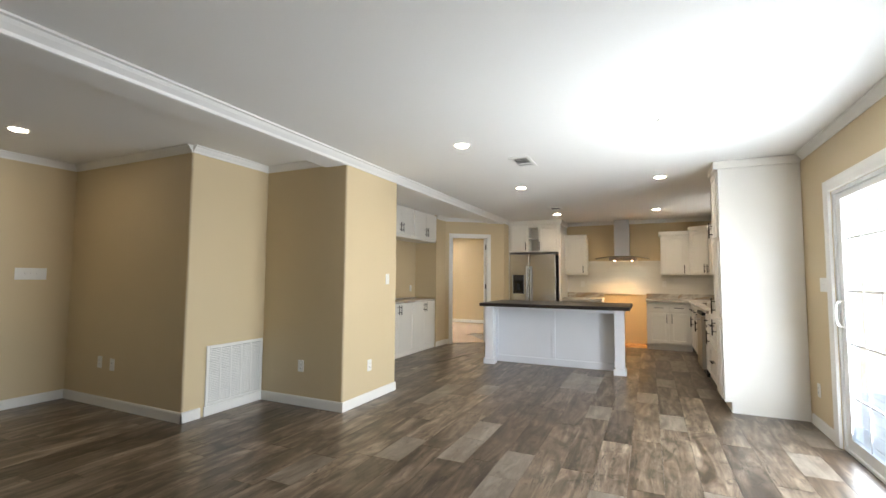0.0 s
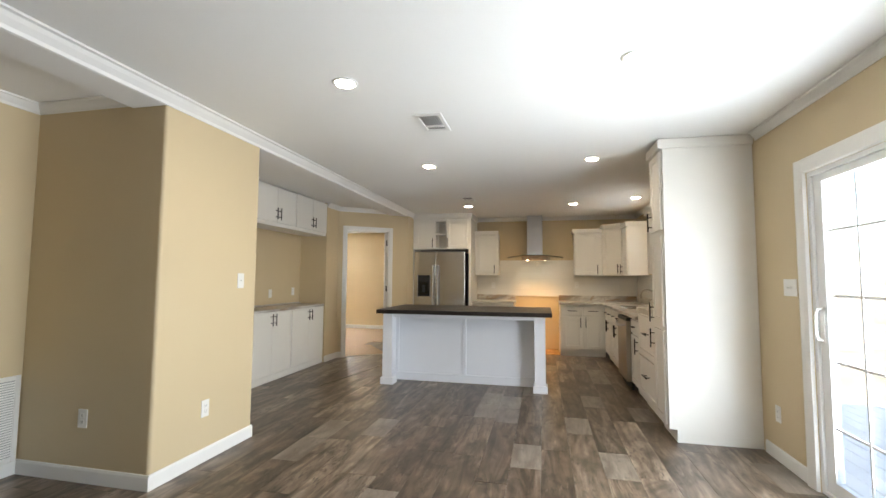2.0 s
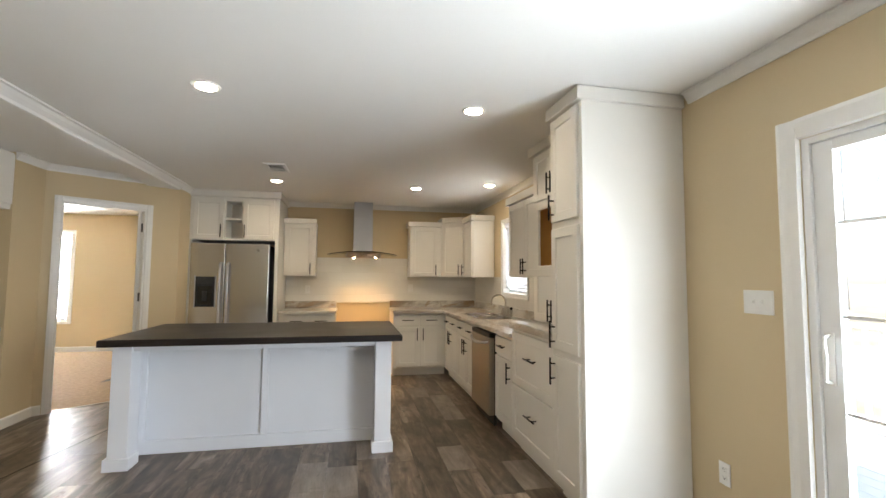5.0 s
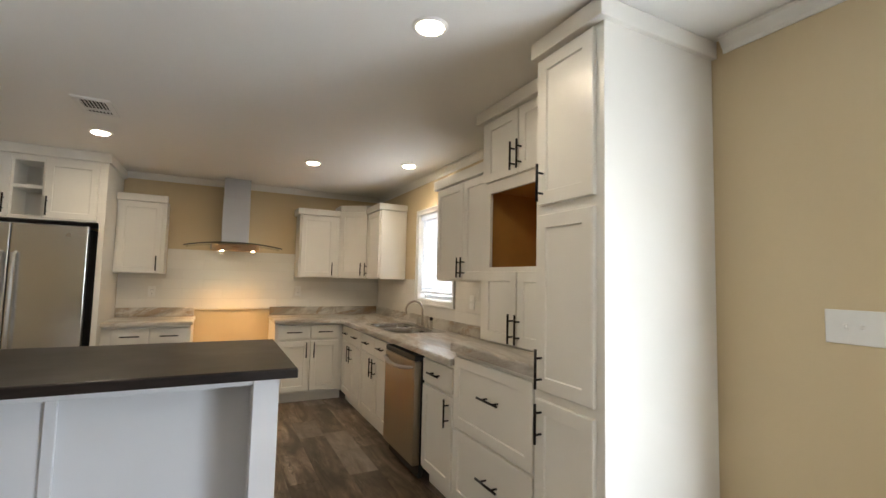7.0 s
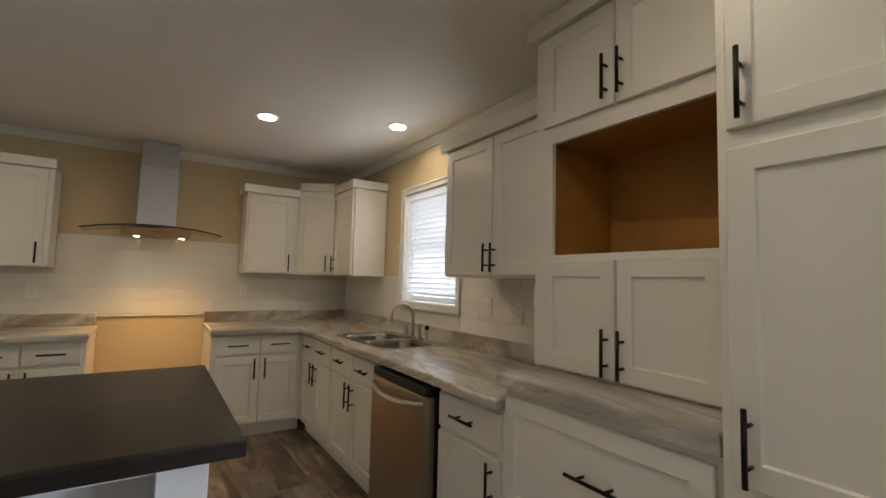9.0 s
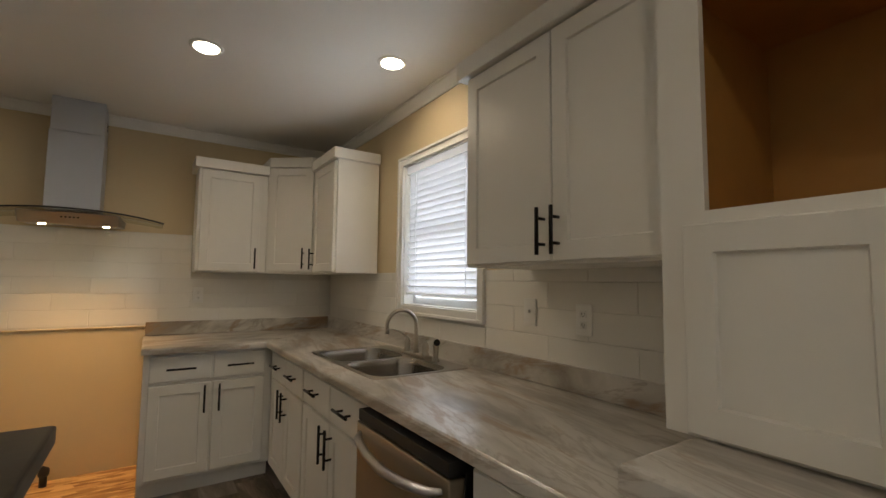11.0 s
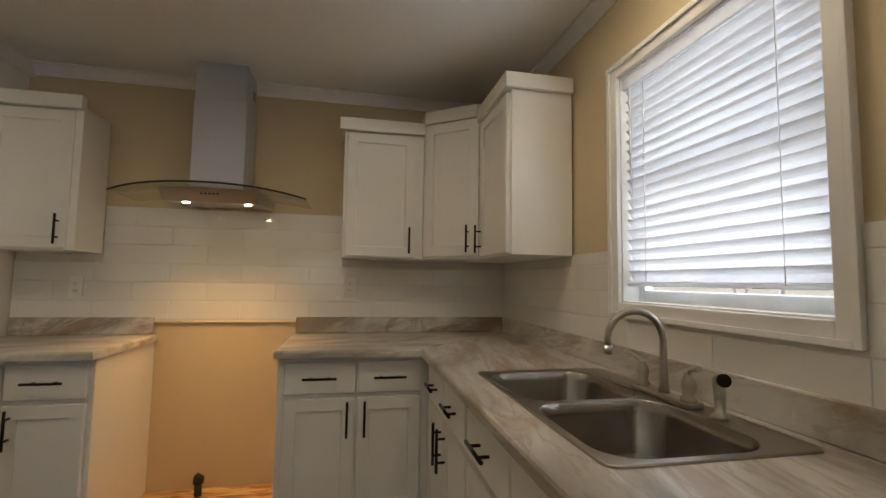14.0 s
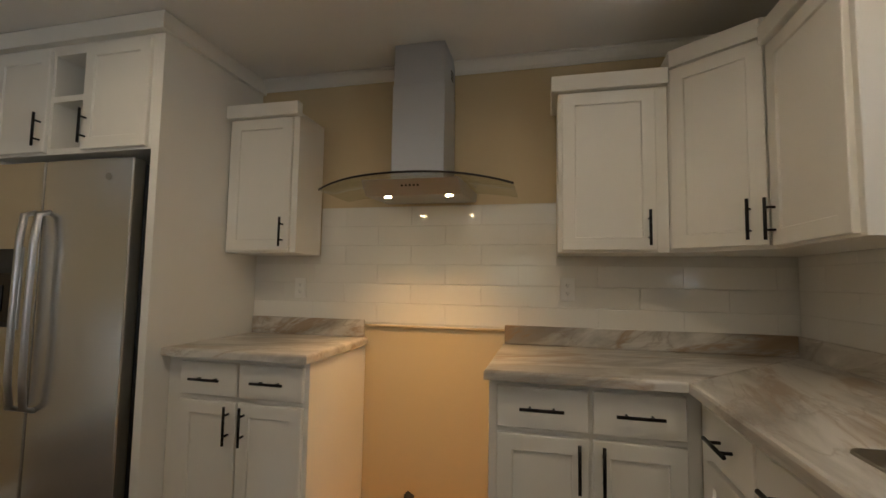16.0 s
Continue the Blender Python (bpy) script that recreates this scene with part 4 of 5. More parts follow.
def faucet():
    fy, fx, z = 7.795, 1.575, CT + 0.0045
    f = thing("faucet", "satin nickel gooseneck faucet with two levers", "faucet")
    part("base_plate", boxes((fx - 0.028, fx + 0.028, fy - 0.125, fy + 0.125, z, z + 0.016), bevel=0.007, seg=3), NICKEL, f)
    bm = bmesh.new()
    pts = [(fx, fy, z + 0.01), (fx, fy, z + 0.05), (fx, fy, z + 0.17)]
    for k in range(1, 13):
        a = math.pi * k / 12 * 1.08
        pts.append((fx - 0.085 + 0.085 * math.cos(a), fy + 0.012 * (1 - math.cos(a)), z + 0.17 + 0.085 * math.sin(a)))
    tube(bm, pts, [0.017, 0.0125] + [0.0105] * (len(pts) - 2), 14)
    e = Vector(pts[-1])
    tube(bm, [e + Vector((0, 0, 0.004)), e + Vector((-0.003, 0, -0.022))], 0.0125, 14)
    part("spout", bm, NICKEL, f)
    for s in (-1, 1):
        y = fy + s * 0.1
        bm = bmesh.new()
        tube(bm, [(fx, y, z + 0.012), (fx, y, z + 0.024), (fx, y, z + 0.034), (fx, y, z + 0.058), (fx, y, z + 0.076), (fx, y, z + 0.086), (fx, y, z + 0.094)], [0.024, 0.022, 0.016, 0.021, 0.017, 0.010, 0.012], 16)
        tube(bm, [(fx, y, z + 0.090), (fx - 0.012, y + s * 0.02, z + 0.104), (fx - 0.02, y + s * 0.06, z + 0.116)], [0.007, 0.006, 0.008], 10)
        part("lever", bm, NICKEL, f)
    sy = fy - 0.205
    sp = thing("side_sprayer", "satin nickel pull-out sprayer with black tip beside the faucet", "sprayer")
    bm = bmesh.new()
    tube(bm, [(fx, sy, z), (fx, sy, z + 0.010), (fx, sy, z + 0.016), (fx, sy, z + 0.055), (fx, sy, z + 0.088)], [0.022, 0.020, 0.013, 0.014, 0.016], 16)
    part("body", bm, NICKEL, sp)
    bm = bmesh.new()
    tube(bm, [(fx, sy + 0.010, z + 0.090), (fx - 0.004, sy - 0.006, z + 0.096), (fx - 0.010, sy - 0.024, z + 0.100)], [0.013, 0.0165, 0.0165], 16)
    part("head", bm, NICKEL, sp)
    bm = bmesh.new()
    tube(bm, [(fx - 0.010, sy - 0.0235, z + 0.100), (fx - 0.012, sy - 0.030, z + 0.1012)], [0.0172, 0.0165], 16)
    part("spray_face", bm, BLACK, sp, "black spray face")


faucet()


# ---- range hood ----
def hood():
    h = thing("range_hood", "stainless chimney range hood with curved glass canopy, lights on", "range hood")
    cx = -0.118
    part("chimney", boxes((cx - 0.142, cx + 0.142, YN - 0.275, YN - 0.012, 1.762, 2.275), (cx - 0.138, cx + 0.138, YN - 0.271, YN - 0.012, 2.275, CEIL - 0.003), bevel=0.003), FILMED, h, "pale steel chimney under protective film")
    # side slot of the chimney
    part("vent_slot", boxes((cx + 0.1375, cx + 0.1405, YN - 0.12, YN - 0.06, 2.36, 2.368), (cx + 0.1375, cx + 0.1405, YN - 0.12, YN - 0.06, 2.38, 2.388), (cx + 0.1375, cx + 0.1405, YN - 0.12, YN - 0.06, 2.40, 2.408)), SLOT, h)
    # trapezoid body
    bm = bmesh.new()
    lo = [(cx - 0.235, YN - 0.375, 1.662), (cx + 0.255, YN - 0.375, 1.662), (cx + 0.27, YN - 0.012, 1.684), (cx - 0.25, YN - 0.012, 1.684)]
    hi = [(cx - 0.235, YN - 0.445, 1.732), (cx + 0.255, YN - 0.445, 1.732), (cx + 0.275, YN - 0.012, 1.732), (cx - 0.255, YN - 0.012, 1.732)]
    a, b = [bm.verts.new(c) for c in lo], [bm.verts.new(c) for c in hi]
    for k in range(4):
        bm.faces.new((a[k], a[(k + 1) % 4], b[(k + 1) % 4], b[k]))
    bm.faces.new(a[::-1]), bm.faces.new(b)
    bmesh.ops.bevel(bm, geom=bm.edges[:], offset=0.006, segments=2, affect="EDGES", profile=0.5)
    part("body", bm, HOOD_STEEL, h)
    # curved glass, bowed across and rounded at the front
    bm = bmesh.new()
    n, half = 28, 0.50
    rows = []
    for k in range(n + 1):
        u = -1 + 2 * k / n
        x, z = cx + half * u, 1.752 - 0.042 * u * u
        yf = YN - 0.50 + 0.13 * abs(u) ** 3
        rows.append([bm.verts.new(c) for c in ((x, yf, z), (x, YN - 0.02, z), (x, YN - 0.02, z - 0.007), (x, yf, z - 0.007))])
    for p, q in zip(rows, rows[1:]):
        for k in range(4):
            bm.faces.new((p[k], p[(k + 1) % 4], q[(k + 1) % 4], q[k])).smooth = k in (0, 2)
    bm.faces.new(rows[0][::-1]), bm.faces.new(rows[-1])
    part("canopy_glass", bm, HOOD_GLASS, h, "clear bowed glass canopy").visible_shadow = False
    bm = bmesh.new()
    edge = []
    for k in range(n + 1):
        u = -1 + 2 * k / n
        edge.append((cx + half * u, YN - 0.50 + 0.13 * abs(u) ** 3 - 0.001, 1.7485 - 0.042 * u * u))
    tube(bm, edge, 0.0052, 6)
    part("glass_edge", bm, GASKET, h, "dark polished glass edge")
    for s in (-1, 1):
        x, y = cx + 0.03 + s * 0.158, YN - 0.345
        bm = bmesh.new()
        tube(bm, [(x, y, 1.6585), (x, y, 1.6645)], 0.018, 18)
        part("lamp_lens", bm, HOOD_LED, h, "lit warm lamp")
        data = bpy.data.lights.new("hood_lamp", "SPOT")
        data.energy, data.color, data.spot_size, data.spot_blend, data.shadow_soft_size = HOOD_W, (1.0, 0.57, 0.22), radians(97), 1.0, 0.03
        lamp = new("hood_lamp", data)
        lamp.matrix_world = pose(x, y, 1.655)
    for k in range(5):
        bm = bmesh.new()
        tube(bm, [(cx - 0.03 + 0.02 * k, YN - 0.412, 1.704), (cx - 0.03 + 0.02 * k, YN - 0.424, 1.702)], 0.005, 10)
        part("button", bm, SLOT, h)


hood()


# ---- refrigerator and its surround ----
def fridge_surround():
    x0, x1, yf, d = -2.325, -1.236, 8.815, YN - 8.815 - 0.004
    c = thing("fridge_cabinet", "white shaker cabinet with cubbies over the refrigerator", "cabinet", north(x0, yf), KW)
    w = x1 - x0
    z0, z1 = 1.845, 2.42
    part("side_panel", boxes((0, 0.022, 0, d, 0, z1), bevel=0.002), CABINET, c)
    part("side_panel", boxes((w - 0.045, w, 0, d, 0, z1), bevel=0.002), CABINET, c)
    a, b = 0.425, 0.620
    for kind, d6 in (("body", (0.022, a, 0.001, d, z0, z1)), ("body", (b, w - 0.045, 0.001, d, z0, z1)), ("bottom_board", (a, b, 0.001, d, z0, z0 + 0.03)),
                     ("top_board", (a, b, 0.001, d, z1 - 0.06, z1)), ("back_board", (a, b, 0.3, d, z0 + 0.03, z1 - 0.06)), ("cubby_shelf", (a, b, 0.001, 0.3, 2.115, 2.145))):
        part(kind, boxes(d6), CABINET, c)
    front(c, "door", 0.040, 0.408, z0 + 0.012, z1 - 0.035, ("v", 0.408 - 0.03, z0 + 0.12, 0.17))
    front(c, "door", 0.638, w - 0.062, z0 + 0.012, z1 - 0.035, ("v", 0.638 + 0.03, z0 + 0.12, 0.17))
    crown_box(c, w, d, z1 - 0.01, 0.087, False, True)


fridge_surround()


def fridge():
    x0, x1, yf = -2.295, -1.345, 8.79
    f = thing("refrigerator", "stainless steel side-by-side refrigerator with dispenser", "refrigerator", north(x0, yf))
    w, h = x1 - x0, 1.805
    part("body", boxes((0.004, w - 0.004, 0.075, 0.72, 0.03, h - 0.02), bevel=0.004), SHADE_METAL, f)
    g = 0.415
    for a, b in ((0, g - 0.003), (g + 0.003, w)):
        dz = boxes((a, b, 0, 0.068, 0.10, h), bevel=0.014, seg=4)
        part("door", dz, STEEL, f)
    part("kick_grille", boxes((0.01, w - 0.01, 0.05, 0.075, 0.025, 0.095)), GASKET, f)
    for x in (0.05, w - 0.05):
        bm = bmesh.new()
        tube(bm, [(x, 0.12, 0), (x, 0.12, 0.032)], 0.018, 10)
        part("foot", bm, GASKET, f)
    for x in (g - 0.045, g + 0.045):
        bm = bmesh.new()
        tube(bm, [(x, 0.004, 0.60), (x, -0.045, 0.62), (x, -0.058, 0.76), (x, -0.062, 1.05), (x, -0.058, 1.40), (x, -0.045, 1.53), (x, 0.004, 1.55)], [0.012, 0.016, 0.015, 0.014, 0.015, 0.016, 0.012], 12)
        part("handle", bm, STEEL_H, f, "long bowed steel handle")
    dp = part("dispenser", boxes((0.075, 0.30, -0.006, 0.012, 0.985, 1.37), bevel=0.004, seg=2), GASKET, f, "black water and ice dispenser")
    part("display", boxes((0.088, 0.287, -0.009, -0.0065, 1.275, 1.355), bevel=0.001), SLOT, dp)
    part("recess", boxes((0.10, 0.275, -0.0105, -0.0068, 1.01, 1.25), bevel=0.001), GLOSS_BLACK, dp)
    part("paddle", boxes((0.16, 0.215, -0.018, -0.0108, 1.06, 1.19), bevel=0.003), SLOT, dp)
    for a in (0.060, 0.301):
        part("trim_strip", boxes((a, a + 0.014, -0.007, 0.01, 0.975, 1.38), bevel=0.002), STEEL_H, dp)
    bm = bmesh.new()
    tube(bm, [(w - 0.14, 0.002, 1.715), (w - 0.14, -0.003, 1.715)], 0.017, 20)
    part("badge", bm, NICKEL, f, "small round metal badge")


GLOSS_BLACK = paint("gloss_black", (0.010, 0.010, 0.011), 0.12, 0.1, 10, 0.02)
fridge()


# ---- island ----
def island():
    c = thing("kitchen_island", "white panelled kitchen island on square legs", "island")
    x0, x1, yb, py = -1.935, 0.050, 7.17, 6.53
    part("body", boxes((x0 + 0.06, x1 - 0.06, py, yb, 0.0, 0.874), bevel=0.002), ISLAND_WHITE, c)
    part("apron", boxes((x0 + 0.09, x1 - 0.09, 6.245, 6.270, 0.826, 0.874), (x0 - 0.002, x0 + 0.02, 6.36, py + 0.1, 0.826, 0.874), (x1 - 0.02, x1 + 0.002, 6.36, py + 0.1, 0.826, 0.874), bevel=0.002), ISLAND_WHITE, c)
    for x in (x0, x1 - 0.125):
        leg = part("leg", boxes((x, x + 0.125, 6.225, 6.35, 0.07, 0.874), bevel=0.004, seg=2), ISLAND_WHITE, c)
        part("foot", boxes((x - 0.02, x + 0.145, 6.205, 6.37, 0, 0.085), bevel=0.006, seg=2), ISLAND_WHITE, leg)
    # back panel frame: stiles, rails, sill
    for a, b in ((x0 + 0.06, x0 + 0.12), (-0.975, -0.925), (x1 - 0.12, x1 - 0.06)):
        part("stile", boxes((a, b, py - 0.022, py, 0.10, 0.83), bevel=0.003), ISLAND_WHITE, c)
    part("rail", boxes((x0 + 0.06, x1 - 0.06, py - 0.026, py, 0.0, 0.10), bevel=0.003), ISLAND_WHITE, c)
    part("rail", boxes((x0 + 0.06, x1 - 0.06, py - 0.024, py, 0.83, 0.874), bevel=0.003), ISLAND_WHITE, c)
    bm = boxes((x0 + 0.06, x0 + 0.08, 6.37, py - 0.027, 0, 0.874), bevel=0.002)
    part("end_panel", bm, ISLAND_WHITE, c)
    top = thing("island_worktop", "thick dark brown island worktop with eased edges", "worktop")
    part("surface", rounded_slab([(-1.990, 6.125), (0.126, 6.125), (0.126, 7.270), (-1.990, 7.270)], 0.8745, 0.924, 0.010), DARK_TOP, top)


island()


# ---- buffet niche ----
def buffet():
    mid = (BY0 + BY1) / 2
    wl = (BY1 - BY0) / 2 - 0.002
    for k, y in enumerate((BY0 + 0.001, mid + 0.001)):
        c = thing("buffet_cabinet", "white two-door base cabinet in the wall niche", "cabinet", facing_east(y, -3.345), "buffet base cabinets")
        d = 0.40
        part("body", boxes((0, wl, 0, d, 0.0, 0.870), bevel=0.002), CABINET, c)
        part("toe_board", boxes((0, wl, -0.012, 0, 0.0, 0.085), bevel=0.003), CABINET, c)
        for a, b, s in ((0.012, wl / 2 - 0.003, 1), (wl / 2 + 0.003, wl - 0.012, -1)):
            hx = a + 0.035 if s < 0 else b - 0.035
            ob = part("door", slab(b - a, 0.765), CABINET, c, at=pose(a, 0, 0.095))
            part("handle", pull(0.15, True), BLACK, ob, "black metal bar pull", at=pose(hx - a, -0.02, 0.675))
        u = thing("buffet_wall_cabinet", "white two-door wall cabinet in the wall niche", "cabinet", facing_east(y, -3.325), "buffet wall cabinets")
        part("body", boxes((0, wl, 0, 0.36, 1.967, 2.485), bevel=0.002), CABINET, u)
        for a, b, s in ((0.012, wl / 2 - 0.003, 1), (wl / 2 + 0.003, wl - 0.012, -1)):
            hx = a + 0.035 if s < 0 else b - 0.035
            ob = part("door", slab(b - a, 0.455), CABINET, u, at=pose(a, 0, 2.015))
            part("handle", pull(0.15, True), BLACK, ob, "black metal bar pull", at=pose(hx - a, -0.02, 0.11))
    t = thing("buffet_worktop", "pale marbled laminate top on the buffet cabinets", "worktop")
    part("surface", rounded_slab([(BBACK + 0.003, BY0 + 0.002), (-3.33, BY0 + 0.002), (-3.33, BY1 - 0.002), (BBACK + 0.003, BY1 - 0.002)], 0.8705, 0.903, 0.008), MARBLE, t)
    part("upstand", boxes((BBACK + 0.003, BBACK + 0.02, BY0 + 0.004, BY1 - 0.004, 0.903, 0.930), bevel=0.003), MARBLE, t)


buffet()


# ---- electrical plates ----
def plate(kind, m, gangs=1):
    """An outlet or switch plate; local front is -y."""
    lab = {"outlet": "white duplex wall outlet", "switch": "white wall switch plate"}[kind]
    c = thing("wall_outlet" if kind == "outlet" else "light_switch", lab, kind, m)
    w = 0.036 + 0.046 * (gangs - 1)
    part("plate", boxes((-w, w, -0.006, 0, -0.059, 0.059), bevel=0.003, seg=2), PLASTIC, c)
    for g in range(gangs):
        cx = -0.023 * (gangs - 1) + 0.046 * g
        if kind == "outlet":
            for z in (-0.02, 0.02):
                s = part("socket", boxes((cx - 0.014, cx + 0.014, -0.008, -0.0055, z - 0.014, z + 0.014), bevel=0.003), PLASTIC, c)
                part("slot", boxes((cx - 0.007, cx - 0.005, -0.0086, -0.0078, z - 0.002, z + 0.007), (cx + 0.005, cx + 0.007, -0.0086, -0.0078, z - 0.002, z + 0.006), (cx - 0.002, cx + 0.002, -0.0086, -0.0078, z - 0.009, z - 0.005)), SLOT, s)
        else:
            part("toggle", boxes((cx - 0.005, cx + 0.005, -0.016, -0.005, -0.004, 0.010), bevel=0.002), PLASTIC, c)
            part("toggle_frame", boxes((cx - 0.009, cx + 0.009, -0.0072, -0.0055, -0.018, 0.018)), PLASTIC, c)
    return c


PW = lambda y, z, x=XE: pose(x, y, z, 0, 0, -90)
PN = lambda x, z, y=YN: pose(x, y, z, 0, 0, 0)
PE = lambda y, z, x: pose(x, y, z, 0, 0, 90)
plate("switch", PW(4.461, 1.262), 2)
plate("outlet", PW(4.701, 0.338))
plate("switch", PW(7.02, 1.205, XE - 0.011))
plate("outlet", PW(6.738, 1.192, XE - 0.011))
plate("outlet", PN(-0.915, 1.19, YN - 0.011))
plate("outlet", PN(0.64, 1.21, YN - 0.011))
plate("switch", PE(4.04, 1.28, -2.338))
plate("outlet", PE(3.71, 0.372, -2.338))
plate("outlet", PN(-2.863, 0.395, 3.264))
plate("switch", PE(6.545, 1.08, BBACK))
plate("outlet", PE(7.13, 1.098, BBACK))
plate("outlet", PN(-4.67, 0.43, 2.375))
plate("outlet", PN(-4.46, 0.42, 2.375))
plate("switch", PE(2.03, 1.31, -5.3), 3)


# ---- return-air grille ----
def grille():
    g = thing("return_air_grille", "large white slatted return-air grille low on the wall", "vent", PE(2.594, 0.09, -3.399))
    w, h = 0.66, 0.555
    part("frame", boxes((0, 0.03, -0.012, 0, 0, h), (w - 0.03, w, -0.012, 0, 0, h), (0.03, w - 0.03, -0.012, 0, 0, 0.03), (0.03, w - 0.03, -0.012, 0, h - 0.03, h), bevel=0.003), TRIM, g)
    part("plinth", boxes((-0.01, w + 0.01, -0.013, 0, -0.09, -0.002), bevel=0.003), TRIM, g)
    # flat sheet on the wall; its grey stands for shadow behind the slats
    part("shade_backing", boxes((0.03, w - 0.03, -0.003, 0, 0.03, h - 0.03)), SHADOW_GREY, g)
    slat = mesh_of("slat", boxes((0, w - 0.06, -0.0095, -0.0075, 0, 0.011)), TRIM)
    n = 30
    for k in range(n):
        s = new("slat", slat)
        s.parent = g
        s.matrix_basis = pose(0.03, 0, 0.034 + k * (h - 0.068) / n, -18, 0, 0)
    for k in range(1, 5):
        x = 0.03 + (w - 0.06) * k / 5
        part("rib", boxes((x - 0.007, x + 0.007, -0.0115, -0.0096, 0.03, h - 0.03)), TRIM, g)


SHADOW_GREY = paint("duct_shadow_grey", (0.35, 0.35, 0.34), 0.7, 0.1, 10, 0.1)
grille()


# ---- ceiling fixtures ----
def register(x, y, w, d):
    r = thing("ceiling_vent", "white louvred ceiling air vent", "vent", pose(x, y, CEIL))
    # near-black sheet on the ceiling in place of the duct's shade
    part("shade_backing", boxes((-w / 2 + 0.03, w / 2 - 0.03, -d / 2 + 0.03, d / 2 - 0.03, -0.003, 0)), SLOT, r)
    part("frame", boxes((-w / 2, w / 2, -d / 2, -d / 2 + 0.035, -0.012, 0), (-w / 2, w / 2, d / 2 - 0.035, d / 2, -0.012, 0), (-w / 2, -w / 2 + 0.035, -d / 2 + 0.035, d / 2 - 0.035, -0.012, 0), (w / 2 - 0.035, w / 2, -d / 2 + 0.035, d / 2 - 0.035, -0.012, 0), bevel=0.003), PLASTIC, r)
    n = 7
    for y0, y1 in ((-d / 2 + 0.04, d / 2 - 0.125), (d / 2 - 0.105, d / 2 - 0.04)):
        for k in range(n):
            xx = -w / 2 + 0.046 + (w - 0.092) * k / (n - 1)
            part("slat", boxes((-0.0085, 0.0085, y0, y1, -0.0008, 0.0008)), PLASTIC, r, at=pose(xx, 0, -0.0105, 0, 36, 0))
    part("divider", boxes((-w / 2 + 0.035, w / 2 - 0.035, d / 2 - 0.125, d / 2 - 0.105, -0.014, -0.003)), PLASTIC, r)


register(-0.785, 4.137, 0.212, 0.365)
register(-1.055, 7.37, 0.212, 0.335)


def can_light(x, y, power=CAN_W):
    c = thing("recessed_light", "round recessed ceiling light, switched on", "ceiling light", pose(x, y, CEIL), "recessed ceiling lights")
    bm = bmesh.new()
    prof = [(0.055, -0.003), (0.060, -0.008), (0.070, -0.009), (0.078, -0.005), (0.080, 0.0)]
    seg = 32
    rings = [[bm.verts.new((r * math.cos(2 * math.pi * k / seg), r * math.sin(2 * math.pi * k / seg), z)) for k in range(seg)] for r, z in prof]
    for a, b in zip(rings, rings[1:]):
        for k in range(seg):
            bm.faces.new((a[k], a[(k + 1) % seg], b[(k + 1) % seg], b[k])).smooth = True
    part("trim_ring", bm, PLASTIC, c)
    bm = bmesh.new()
    tube(bm, [(0, 0, -0.0145), (0, 0, -0.0135), (0, 0, -0.0105), (0, 0, -0.001)], [0.040, 0.050, 0.0555, 0.0565], 28)
    part("lens", bm, LAMP_FACE, c, "glowing frosted lens")
    data = bpy.data.lights.new("can_lamp", "AREA")
    data.shape, data.size, data.energy, data.color, data.spread = "DISK", 0.12, power, (1.0, 0.80, 0.54), radians(170)
    lamp = new("can_lamp", data)
    lamp.matrix_world = pose(x, y, CEIL - 0.024)


for x, y in ((-4.33, 1.49), (-1.145, 3.37), (0.525, 3.39), (-1.143, 5.41), (0.507, 5.435), (-1.16, 8.04), (0.50, 8.09), (1.345, 7.70)):
    can_light(x, y, CAN_W * (0.2 if x < -3 else 0.35 if y < 4 else 0.55 if y < 6 else 1.2 if x < -1 else 0.75 if x > 1 else 1.2))


def ceiling_fan():
    f = thing("ceiling_fan", "grey-bladed ceiling fan in the bedroom", "ceiling fan", pose(-4.47, 9.35, CEIL))
    bm = bmesh.new()
    tube(bm, [(0, 0, 0), (0, 0, -0.02), (0, 0, -0.05)], [0.07, 0.068, 0.03], 20)
    part("canopy", bm, NICKEL, f)
    bm = bmesh.new()
    tube(bm, [(0, 0, -0.04), (0, 0, -0.12)], 0.014, 10)
    part("rod", bm, NICKEL, f)
    bm = bmesh.new()
    tube(bm, [(0, 0, -0.10), (0, 0, -0.125), (0, 0, -0.19), (0, 0, -0.215)], [0.05, 0.10, 0.10, 0.05], 24)
    part("motor", bm, NICKEL, f)
    for k in range(5):
        bm = boxes((0.17, 0.63, -0.062, 0.062, -0.004, 0.004), bevel=0.003)
        box(bm, 0.08, 0.20, -0.018, 0.018, -0.008, -0.004)
        part("blade", bm, FILMED, f, at=pose(0, 0, -0.165, 0, 0, 72 * k - 14) @ pose(0, 0, 0, 10, 0, 0))


ceiling_fan()


# ---- small things in the range bay ----
def range_bay():
    setting("range_ledge", boxes((-0.496, 0.313, YN - 0.014, YN - 0.002, 0.978, 0.990), bevel=0.003), WALL, "thin white ledge strip behind the missing range", "trim")
    p = thing("gas_stub", "black capped gas pipe stub on the bare floor", "pipe")
    bm = bmesh.new()
    tube(bm, [(-0.18, YN - 0.10, 0.003), (-0.18, YN - 0.10, 0.075)], 0.020, 16)
    part("pipe", bm, SLOT, p)
    bm = bmesh.new()
    tube(bm, [(-0.18, YN - 0.10, 0.07), (-0.18, YN - 0.10, 0.078), (-0.178, YN - 0.098, 0.105), (-0.17, YN - 0.09, 0.118)], [0.026, 0.029, 0.029, 0.022], 16)
    part("cap", bm, GASKET, p)


range_bay()

